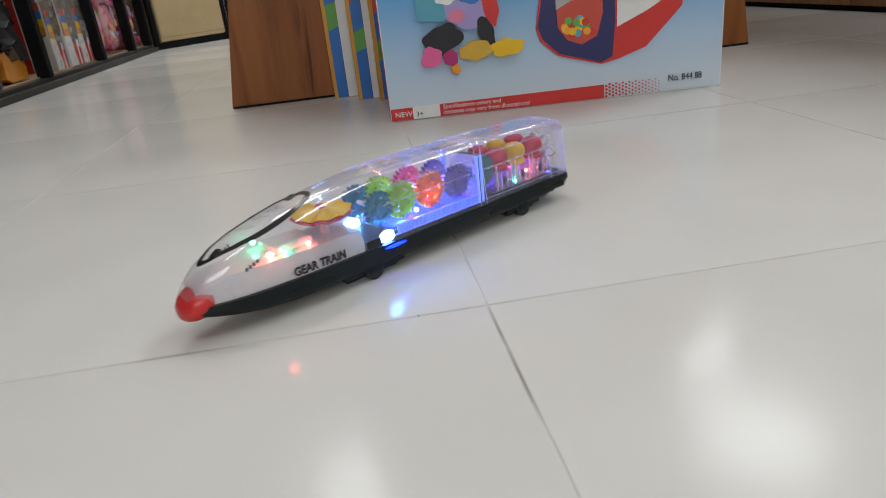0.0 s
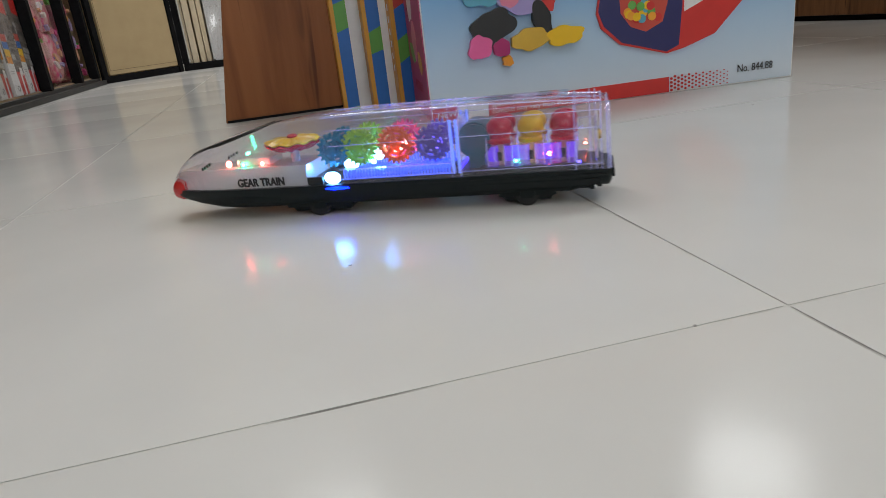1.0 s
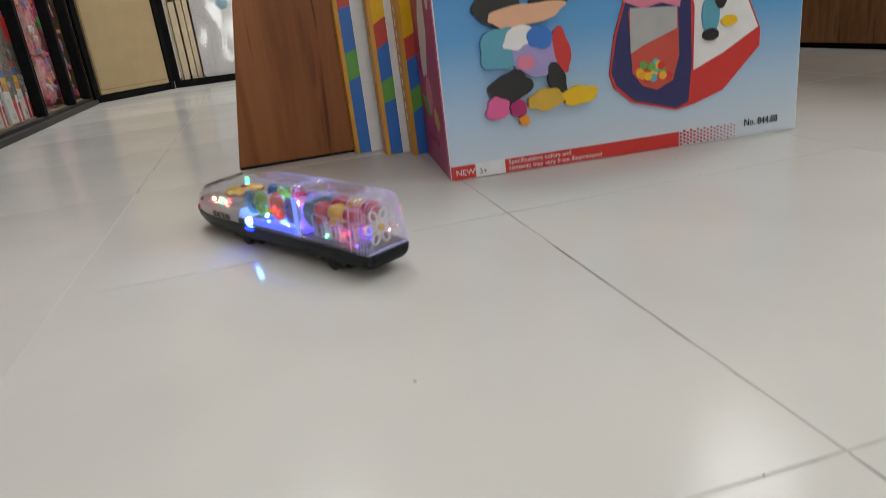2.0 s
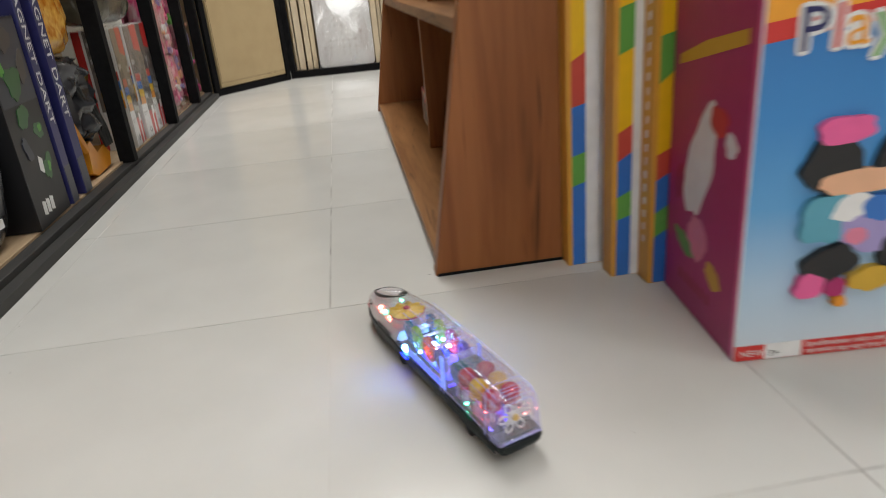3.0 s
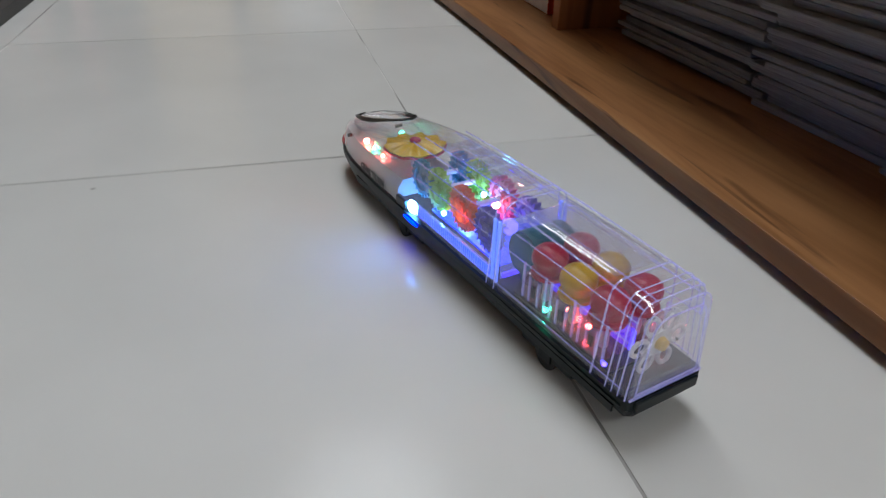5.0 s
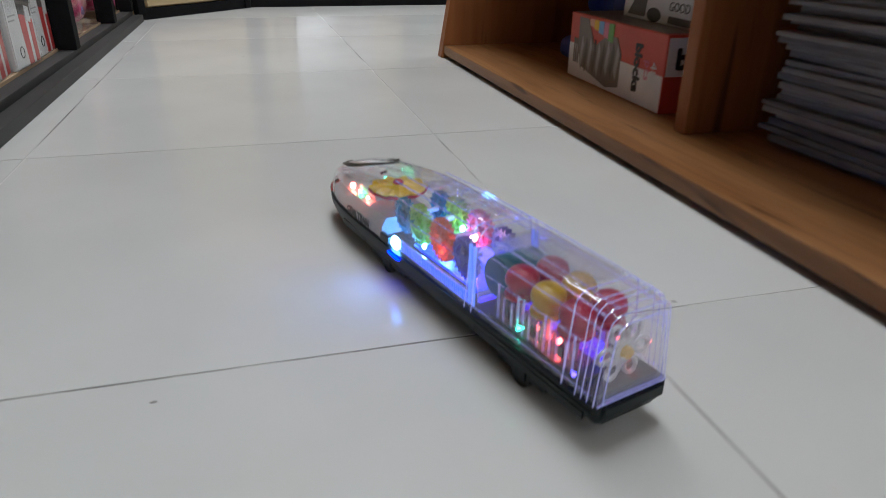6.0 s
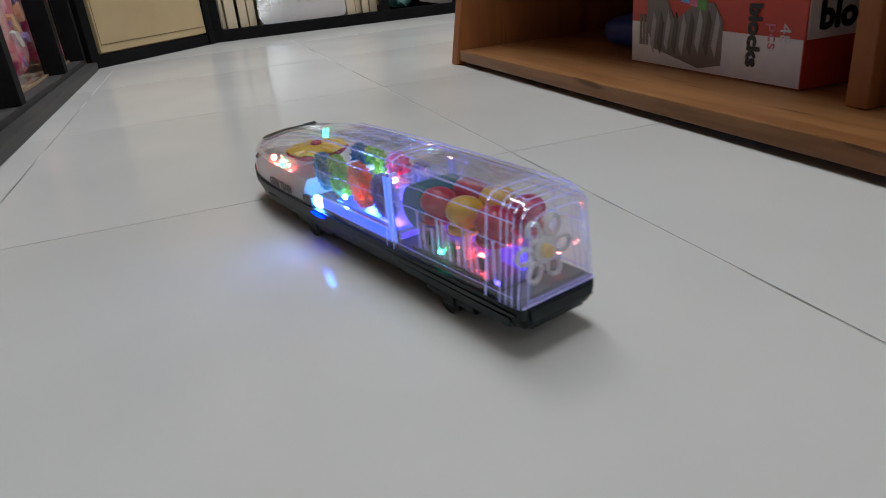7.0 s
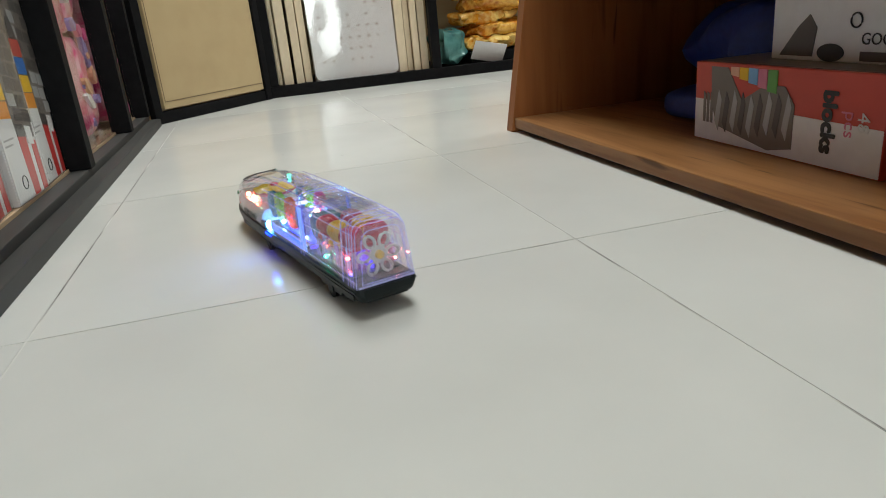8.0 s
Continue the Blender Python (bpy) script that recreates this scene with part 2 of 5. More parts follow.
GEAR_LIME = toy_plastic("lime_gear_plastic", (0.42, 0.66, 0.07), 0.28, 0.45)
GEAR_ORANGE = toy_plastic("orange_gear_plastic", (0.90, 0.26, 0.08), 0.28, 0.45)
GEAR_PURPLE = toy_plastic("purple_gear_plastic", (0.22, 0.19, 0.55), 0.28, 0.45)
GEAR_PINK = toy_plastic("pink_gear_plastic", (0.80, 0.13, 0.28), 0.28, 0.45)
GEAR_TEAL = toy_plastic("teal_gear_plastic", (0.015, 0.24, 0.32), 0.28, 0.40)
TEAL_PLASTIC = toy_plastic("teal_plastic", (0.012, 0.13, 0.17))
HUB_WHITE = toy_plastic("white_flower_plastic", (0.78, 0.78, 0.76))
LED_WHITE = glow("led_cool_white", (0.10, 0.40, 1.0), 80.0)
LED_AMBER = glow("led_amber", (1.0, 0.22, 0.03), 40.0)
LED_RED = glow("led_red", (1.0, 0.10, 0.07), 75.0)
LED_GREEN = glow("led_green", (0.02, 1.0, 0.42), 50.0)
SPILL_BLUE = glow("spill_blue", (0.0, 0.006, 1.0), 26.0, (0.005, 0.01, 0.12))
LED_PINK = glow("led_pink", (1.0, 0.38, 0.22), 50.0)
LED_VIOLET = glow("led_violet", (0.06, 0.04, 1.0), 12.0, (0.1, 0.12, 0.5))
INNER_BLUE = glow("inner_blue_fill", (0.014, 0.040, 1.0), 3.4, (0.02, 0.03, 0.25))
VIOLET_FILL = glow("fill_glow_violet", (0.06, 0.035, 1.0), 2.6, (0.05, 0.05, 0.30))
FIN_GLOW = glow("fin_glow_blue", (0.05, 0.12, 1.0), 1.3, (0.10, 0.14, 0.55))
PILLAR_GLOW = glow("pillar_glow_pale_blue", (0.12, 0.24, 1.0), 0.9, (0.25, 0.30, 0.65))
LAMP_RIM = mottled("lamp_rim_white", (0.7, 0.7, 0.7), (0.75, 0.75, 0.75), 0.5, 10.0)


# ---- mesh helpers ----
def add_box(bm, x0, y0, z0, x1, y1, z1, bevel=0.0, m=None):
    """A box between two corners, with its edges taken off by bevel; m turns and moves it."""
    r = bmesh.ops.create_cube(bm, size=1.0, matrix=Matrix.Translation(((x0 + x1) / 2, (y0 + y1) / 2, (z0 + z1) / 2)) @ Matrix.Diagonal((x1 - x0, y1 - y0, z1 - z0, 1)))
    verts = r["verts"]
    if bevel:
        edges = list({e for v in verts for e in v.link_edges})
        out = bmesh.ops.bevel(bm, geom=edges, offset=bevel, segments=2, affect="EDGES", profile=0.6)
        verts = list({v for f in out["faces"] for v in f.verts} | {v for v in verts if v.is_valid})
    if m is not None:
        bmesh.ops.transform(bm, matrix=m, verts=verts)
    return bm


def add_cyl(bm, r1, r2, depth, m, seg=24):
    bmesh.ops.create_cone(bm, cap_ends=True, segments=seg, radius1=r1, radius2=r2, depth=depth, matrix=m)
    return bm


def add_ball(bm, r, m, u=16, v=10):
    bmesh.ops.create_uvsphere(bm, u_segments=u, v_segments=v, radius=r, matrix=m)
    return bm


def add_prism(bm, pts, low, high, axis="z"):
    """A flat outline given thickness along an axis."""
    def at(p, h):
        a, b = p
        return {"x": (h, a, b), "y": (a, h, b), "z": (a, b, h)}[axis]
    lo, hi = [bm.verts.new(at(p, low)) for p in pts], [bm.verts.new(at(p, high)) for p in pts]
    bm.faces.new(lo), bm.faces.new(hi)
    for i in range(len(pts)):
        j = (i + 1) % len(pts)
        bm.faces.new((lo[i], lo[j], hi[j], hi[i]))
    return bm


def add_loft(bm, rings, close=True, caps=True):
    rows = [[bm.verts.new(p) for p in ring] for ring in rings]
    n = len(rows[0])
    for a, b in zip(rows, rows[1:]):
        for i in range(n if close else n - 1):
            j = (i + 1) % n
            bm.faces.new((a[i], a[j], b[j], b[i]))
    if caps:
        bm.faces.new(rows[0]), bm.faces.new(rows[-1])
    return bm


def add_tube(bm, pts, r, seg=8, closed=False):
    pts = [Vector(p) for p in pts]
    n = len(pts)
    rings = []
    for i, p in enumerate(pts):
        a = pts[(i - 1) % n] if closed or i else p
        b = pts[(i + 1) % n] if closed or i < n - 1 else p
        t = (b - a).normalized()
        up = Vector((0, 0, 1)) if abs(t.z) < 0.9 else Vector((1, 0, 0))
        s = t.cross(up).normalized()
        w = s.cross(t)
        rings.append([p + r * (math.cos(k) * s + math.sin(k) * w) for k in [2 * math.pi * q / seg for q in range(seg)]])
    if closed:
        rings.append(rings[0])
        add_loft(bm, rings, caps=False)
        bmesh.ops.remove_doubles(bm, verts=bm.verts, dist=1e-6)
    else:
        add_loft(bm, rings)
    return bm


def mesh_of(name, bm, material, smooth=False):
    bmesh.ops.recalc_face_normals(bm, faces=bm.faces)
    me = bpy.data.meshes.new(name)
    bm.to_mesh(me)
    bm.free()
    me.materials.append(material)
    if smooth:
        me.polygons.foreach_set("use_smooth", [True] * len(me.polygons))
        me.set_sharp_from_angle(angle=radians(38))
    return me


def part(name, bm, material, parent=None, label="", m=None, smooth=False, kind=""):
    """Links a bmesh as one mesh object, under parent if given."""
    ob = new(name, mesh_of(name, bm, material, smooth))
    if parent is not None:
        ob.parent = parent
    if m is not None:
        ob.matrix_basis = m
    return tagged(ob, label, kind=kind)


def thing(name, label, category, m=None, group="", kind=""):
    ob = new(name)
    ob.empty_display_size = 0.05
    if m is not None:
        ob.matrix_basis = m
    return tagged(ob, label, category, group, kind)


def boxes(*dims, bevel=0.0):
    bm = bmesh.new()
    for d in dims:
        add_box(bm, *d, bevel=bevel)
    return bm


def words(name, text, size, material, parent, m, thick=0.0003, align="LEFT", squash=1.0, label=""):
    """Lettering in the built-in font, turned into a mesh; it lies in the local x-y plane."""
    cu = bpy.data.curves.new(name, "FONT")
    cu.body, cu.size, cu.extrude, cu.align_x, cu.resolution_u = text, size, thick, align, 3
    tmp = bpy.data.objects.new(name, cu)
    scene.collection.objects.link(tmp)
    me = bpy.data.meshes.new_from_object(tmp.evaluated_get(bpy.context.evaluated_depsgraph_get()))
    bpy.data.objects.remove(tmp), bpy.data.curves.remove(cu)
    if squash != 1.0:
        me.transform(Matrix.Diagonal((squash, 1, 1, 1)))
    me.materials.clear()
    me.materials.append(material)
    ob = new(name, me)
    ob.parent, ob.matrix_basis = parent, m
    return tagged(ob, label)


def fat_outline(ob, r):
    """Swells a letter in its plane, for the white edge round a coloured letter."""
    me = ob.data
    bm = bmesh.new()
    base = [tuple(v.co) for v in me.vertices]
    faces = [tuple(p.vertices) for p in me.polygons]
    for k in range(8):
        a = math.pi * k / 4
        vs = [bm.verts.new((x + r * math.cos(a), y + r * math.sin(a), z + 0.00001 * k)) for x, y, z in base]
        for q in faces:
            bm.faces.new([vs[i] for i in q])
    bm.to_mesh(me)
    bm.free()


def blob(cx, cy, rx, ry, seed, turn=0.0, n=40, wob=0.22):
    """An oval with an uneven edge."""
    out = []
    for (x, y), (ux, uy) in zip(oval(cx, cy, rx, ry, n, turn), oval(0, 0, 1, 1, n)):
        k = 1 + wob * noise.noise(Vector((1.6 * ux, 1.6 * uy, seed * 3.7)))
        out.append((cx + (x - cx) * k, cy + (y - cy) * k))
    return out


def oval(cx, cy, rx, ry, n=28, turn=0.0):
    c, s = math.cos(radians(turn)), math.sin(radians(turn))
    pts = [(rx * math.cos(2 * math.pi * i / n), ry * math.sin(2 * math.pi * i / n)) for i in range(n)]
    return [(cx + c * a - s * b, cy + s * a + c * b) for a, b in pts]


def crumple(bm, amount, scale, seed=0.0):
    """Uneven, creased surface for soft packs."""
    for v in bm.verts:
        q = v.co * scale + Vector((seed, seed * 0.7, seed * 1.3))
        v.co += amount * Vector((noise.noise(q), noise.noise(q + Vector((7, 1, 3))), noise.noise(q + Vector((2, 9, 5)))))
    return bm


def add_pillow(bm, x0, y0, z0, x1, y1, z1, cuts=5, crease=0.006, scale=45.0, seed=0.0, puff=0.5):
    """A stuffed pack: a box blown out in the middle of its faces, with creases."""
    start = len(bm.verts)
    bmesh.ops.create_grid(bm, x_segments=1, y_segments=1, size=0.0001)
    bm.verts.ensure_lookup_table()
    for v in list(bm.verts)[start:]:
        bm.verts.remove(v)
    c = Vector(((x0 + x1) / 2, (y0 + y1) / 2, (z0 + z1) / 2))
    h = Vector(((x1 - x0) / 2, (y1 - y0) / 2, (z1 - z0) / 2))
    r = bmesh.ops.create_uvsphere(bm, u_segments=cuts * 5, v_segments=cuts * 3, radius=1.0)
    for v in r["verts"]:
        p = v.co.copy()
        q = Vector([math.copysign(abs(a) ** puff, a) for a in p])
        v.co = c + Vector((q.x * h.x, q.y * h.y, q.z * h.z))
        w = v.co * scale + Vector((seed, seed, seed))
        v.co += crease * Vector((noise.noise(w), noise.noise(w + Vector((5, 2, 8))), 0.5 * noise.noise(w + Vector((1, 6, 3)))))
        v.co.z = max(v.co.z, z0)
    return bm


# ---- setting ----
X_WEST, X_EAST, Y_SOUTH, Y_NORTH = -1.0, 4.2, -3.2, 4.6
tagged(part("wall_west", boxes((X_WEST - 0.12, Y_SOUTH, 0, X_WEST, Y_NORTH, CEILING)), WALL), "plain cream painted shop wall behind the shelving", "wall", kind="structure")
tagged(part("wall_east", boxes((X_EAST, Y_SOUTH, 0, X_EAST + 0.12, Y_NORTH, CEILING)), WALL), "plain cream painted shop wall", "wall", kind="structure")
tagged(part("wall_north", boxes((X_WEST - 0.12, Y_NORTH, 0, X_EAST + 0.12, Y_NORTH + 0.12, CEILING)), WALL), "plain cream painted shop wall", "wall", kind="structure")
tagged(part("wall_south", boxes((X_WEST - 0.12, Y_SOUTH - 0.12, 0, -0.32, Y_SOUTH, CEILING), (1.02, Y_SOUTH - 0.12, 0, X_EAST + 0.12, Y_SOUTH, CEILING), (-0.32, Y_SOUTH - 0.12, 0, 1.02, Y_SOUTH, 0.70), (-0.32, Y_SOUTH - 0.12, 1.70, 1.02, Y_SOUTH, CEILING)), WALL), "plain cream painted shop wall", "wall", kind="structure")
tagged(part("ceiling", boxes((X_WEST - 0.12, Y_SOUTH - 0.12, CEILING, X_EAST + 0.12, Y_NORTH + 0.12, CEILING + 0.1)), CEIL), "white painted shop ceiling with round lamps", "ceiling", kind="structure")


win = thing("window_1", "white framed shop window with frosted daylight", "window", kind="structure")
part("window_frame", boxes((-0.32, Y_SOUTH - 0.09, 0.70, -0.28, Y_SOUTH - 0.04, 1.70), (0.98, Y_SOUTH - 0.09, 0.70, 1.02, Y_SOUTH - 0.04, 1.70), (-0.28, Y_SOUTH - 0.09, 0.70, 0.98, Y_SOUTH - 0.04, 0.74), (-0.28, Y_SOUTH - 0.09, 1.66, 0.98, Y_SOUTH - 0.04, 1.70)), LAMP_RIM, win)
part("pane", boxes((-0.28, Y_SOUTH - 0.075, 0.74, 0.98, Y_SOUTH - 0.068, 1.66)), glow("window_daylight_glow", (0.93, 0.97, 1.0), 3.0), win)


def ceiling_lamp():
    lamp = thing("ceiling_lamp", "round white recessed ceiling lamp, lit", "lamp", group="ceiling lamps")
    bm = bmesh.new()
    add_tube(bm, [(0.415 * math.cos(a), 0.415 * math.sin(a), -0.012) for a in [2 * math.pi * i / 32 for i in range(32)]], 0.012, 8, True)
    part("rim", bm, LAMP_RIM, lamp, smooth=True)
    bm = bmesh.new()
    add_cyl(bm, 0.41, 0.41, 0.012, Matrix.Translation((0, 0, -0.006)), 32)
    part("housing", bm, LAMP_RIM, lamp)
    return lamp


first = ceiling_lamp()
first.matrix_basis = pose(*LAMP_PLACES[0][:2], CEILING)
for lx, ly, watts in LAMP_PLACES[1:]:
    copy_thing(first, pose(lx, ly, CEILING))


# ---- display rack: two-sided, leaning fronts ----
RX0, RX1, RY0, RY1, LEAN_X, RH = 0.140, 1.072, 0.050, 1.312, 0.165, 1.25


def rack():
    r = thing("display_rack", "brown wood-grain two-sided display rack with sloping sides and open shelves", "rack")
    side = [(RX0, 0.0), (RX1, 0.0), (RX1 - LEAN_X * RH, RH), (RX0 + LEAN_X * RH, RH)]
    for y0 in (RY0, RY1 - 0.024):
        bm = bmesh.new()
        add_prism(bm, side, y0, y0 + 0.024, "y")
        bmesh.ops.bevel(bm, geom=list(bm.edges), offset=0.0012, segments=1, affect="EDGES")
        part("side_panel", bm, WOOD_UP, r)
    for y0, y1 in ((RY0 - 0.0022, RY0 - 0.0002), (RY1 + 0.0002, RY1 + 0.0022)):
        part("foot_strip", boxes((RX0 + 0.003, y0, 0.0, RX1 - 0.003, y1, 0.0036), bevel=0.0006), BLACK_METAL, r, "black foot strip")
    a, b = RY0 + 0.025, RY1 - 0.025
    part("bottom_board", boxes((RX0 + 0.005, a, 0.0065, RX1 - 0.005, b, 0.0215), bevel=0.0012), WOOD, r)
    part("plinth", boxes((RX0 + 0.03, a, 0.0, RX1 - 0.03, b, 0.006)), BLACK_METAL, r, "black recessed plinth")
    for z in (0.302, 0.60, 0.90):
        x = LEAN_X * z + 0.004
        part("shelf", boxes((RX0 + x, a, z, RX1 - x, b, z + 0.018), bevel=0.001), WOOD, r)
    part("top_board", boxes((RX0 + LEAN_X * RH - 0.01, RY0 - 0.01, RH + 0.0005, RX1 - LEAN_X * RH + 0.01, RY1 + 0.01, RH + 0.02), bevel=0.001), WOOD, r)
    part("back_panel", boxes((0.598, a, 0.022, 0.614, b, 0.3015)), WOOD_UP, r)
    for z0, z1 in ((0.3205, 0.5995), (0.6185, 0.8995), (0.9185, RH)):
        part("back_panel", boxes((0.598, a, z0, 0.614, b, z1)), WOOD_UP, r)
    part("divider", boxes((0.218, 0.664, 0.022, 0.5975, 0.682, 0.3015), bevel=0.001), WOOD_UP, r)
    part("divider", boxes((0.240, 0.664, 0.3205, 0.5975, 0.682, 0.5995), bevel=0.001), WOOD_UP, r)
    return r


rack()


def paper_stack(x0, x1, y0, y1, z0, z1, seed, label):
    """Magazines lying flat, each a little off the one below."""
    rnd = random.Random(seed)
    st = thing("magazine_stack", label, "magazines", group="magazine stacks")
    z = z0
    while z < z1:
        h = rnd.uniform(0.0035, 0.0075)
        dx, dy, turn = rnd.uniform(-0.008, 0.008), rnd.uniform(-0.01, 0.01), rnd.uniform(-2.5, 2.5)
        bm = bmesh.new()
        cx, cy = (x0 + x1) / 2, (y0 + y1) / 2
        add_box(bm, x0 - cx, y0 - cy, 0, x1 - cx, y1 - cy, h * 0.94, bevel=min(0.0012, h * 0.3))
        part("magazine", bm, PAPER, st, m=pose(cx + dx, cy + dy, z, 0, 0, turn))
        z += h
    return st


paper_stack(0.285, 0.50, 0.395, 0.630, 0.0222, 0.190, 3, "tall uneven stack of grey magazines on the rack's bottom board")
paper_stack(0.275, 0.49, 0.235, 0.385, 0.0222, 0.140, 5, "uneven stack of grey magazines on the rack's bottom board")
paper_stack(0.265, 0.47, 0.090, 0.225, 0.0222, 0.215, 8, "slumped stack of thin grey magazines on the rack's bottom board")


def block_box():
    """Long red and white box of building blocks; local x along its length, front towards -y."""
    L_, D_, H_ = 0.247, 0.125, 0.083
    b = thing("block_box", "red and white cardboard box of wooden blocks with printed side", "toy box", pose(0.2445, 0.990, 0.0222, 0, 0, -91.6))
    part("carton", boxes((0, 0, 0, L_, D_, H_), bevel=0.0012), printed("box_red", (0.60, 0.07, 0.045)), b)
    f = lambda pts, ink, d=0.0006, name="print", label="": part(name, add_prism(bmesh.new(), pts, -d, 0.0, "y"), ink, b, label)
    f([(0.001, 0.001), (L_ - 0.001, 0.001), (L_ - 0.001, 0.040), (0.001, 0.044)], INK["white"], 0.0004)
    # grey block tower lying across the front
    rnd = random.Random(4)
    f([(0.028, 0.079), (0.055, 0.079), (0.078, 0.048), (0.112, 0.066), (0.137, 0.066), (0.150, 0.050), (0.150, 0.010), (0.118, 0.004), (0.040, 0.018), (0.030, 0.04)], INK["stone"], 0.0008)
    for i in range(9):
        x = 0.036 + i * 0.0125
        y0 = 0.012 + 0.006 * rnd.random()
        f([(x, y0 + 0.010), (x + 0.006, y0), (x + 0.011, y0 + 0.032), (x + 0.006, y0 + 0.043)], INK["stone_dark"] if i % 2 else INK["grey"], 0.0011)
    for i, ink in enumerate(("peach", "yellow", "sky", "rose", "green")):
        x = 0.060 + i * 0.0135
        f([(x, 0.072 - 0.003 * i), (x + 0.0125, 0.0705 - 0.003 * i), (x + 0.0125, 0.080), (x, 0.080)], INK[ink], 0.0011)
    for i in range(3):
        f([(0.016 + 0.006 * i, 0.020), (0.020 + 0.006 * i, 0.020), (0.020 + 0.006 * i, 0.050), (0.016 + 0.006 * i, 0.052)], INK["stone"], 0.0009)
    up = Matrix(((1, 0, 0, 0), (0, 0, -1, 0), (0, 1, 0, 0), (0, 0, 0, 1)))
    bold = words("lettering", "blocks", 0.021, INK["black"], b, Matrix.Translation((0.184, -0.0007, 0.067)) @ up @ pose(0, 0, 0, 0, 0, -90), 0.0002)
    words("lettering", "48", 0.017, INK["white"], b, Matrix.Translation((0.221, -0.0007, 0.052)) @ up @ pose(0, 0, 0, 0, 0, -90), 0.0002)
    words("lettering", "pcs", 0.017, INK["rose"], b, Matrix.Translation((0.208, -0.0007, 0.052)) @ up @ pose(0, 0, 0, 0, 0, -90), 0.0002)
    # end face
    g = lambda pts, ink, d=0.0006: part("print", add_prism(bmesh.new(), pts, L_, L_ + d, "x"), ink, b)
    g([(0.002, 0.040), (D_ - 0.002, 0.040), (D_ - 0.002, 0.080), (0.002, 0.080)], INK["white"])
    side = Matrix(((0, 0, 1, 0), (1, 0, 0, 0), (0, 1, 0, 0), (0, 0, 0, 1)))
    bold_side = words("lettering", "blocks", 0.030, INK["black"], b, Matrix.Translation((L_ + 0.0007, 0.012, 0.048)) @ side, 0.0002)
    fat_outline(bold, 0.0010)
    fat_outline(bold_side, 0.0014)
    # top, with dull stripes of blocks
    h = lambda pts, ink, d=0.0006: part("print", add_prism(bmesh.new(), pts, H_, H_ + d, "z"), ink, b)
    h([(0.004, 0.004), (0.236, 0.004), (0.236, 0.121), (0.004, 0.121)], INK["stone"])
    return b


block_box()


def lined_box():
    b = thing("white_game_box", "white cardboard game box with black line drawing", "toy box", pose(0.285, 0.925, 0.1062, 0, 0, -93))
    part("carton", boxes((0, 0, 0, 0.215, 0.105, 0.060), bevel=0.0012), WHITE_CARD, b)
    f = lambda pts, ink, d=0.0006: part("print", add_prism(bmesh.new(), pts, -d, 0.0, "y"), ink, b)
    f([(0.012, 0.004), (0.035, 0.030), (0.050, 0.042), (0.060, 0.030), (0.056, 0.004)], INK["stone_dark"])
    f(oval(0.078, 0.008, 0.016, 0.008), INK["black"])
    up = Matrix(((1, 0, 0, 0), (0, 0, -1, 0), (0, 1, 0, 0), (0, 0, 0, 1)))
    words("lettering", "GOOD LINE", 0.014, INK["black"], b, Matrix.Translation((0.112, -0.0007, 0.016)) @ up, 0.0002)
    f([(0.112, 0.002), (0.185, 0.002), (0.185, 0.010), (0.112, 0.010)], INK["stone_dark"])
    bm = bmesh.new()
    add_tube(bm, [(0.105 + 0.006 * math.cos(a), -0.0006, 0.036 + 0.006 * math.sin(a)) for a in [2 * math.pi * i / 20 for i in range(20)]], 0.0008, 6, True)
    part("print", bm, INK["black"], b)
    return b


lined_box()
bm = bmesh.new()
add_pillow(bm, 0.31, 0.72, 0.1665, 0.50, 0.91, 0.25, seed=2.0)
tagged(part("dark_pack", bm, BAG_GREY, smooth=True), "dark plastic-wrapped pack lying on the game box", "pack")


def blue_bag():
    b = thing("blue_bag", "dark blue nylon bag slumped in the rack's corner", "bag")
    bm = bmesh.new()
    add_pillow(bm, 0.285, 0.985, 0.0217, 0.50, 1.15, 0.062, cuts=7, crease=0.006, scale=24, seed=1.0, puff=0.55)
    part("pocket", bm, BLUE_BAG, b, smooth=True)
    bm = bmesh.new()
    add_pillow(bm, 0.36, 0.985, 0.035, 0.60, 1.22, 0.165, cuts=8, crease=0.030, scale=15, seed=4.0, puff=0.7)
    part("body", bm, BLUE_BAG, b, smooth=True)
    bm = bmesh.new()
    add_pillow(bm, 0.31, 0.982, 0.066, 0.42, 1.10, 0.080, cuts=6, crease=0.006, scale=22, seed=6.0, puff=0.6)
    part("flap", bm, BLUE_BAG, b, smooth=True)
    return b


blue_bag()


# ---- play ball set box ----
BOX_L, BOX_D, BOX_H = 0.442, 0.182, 0.405


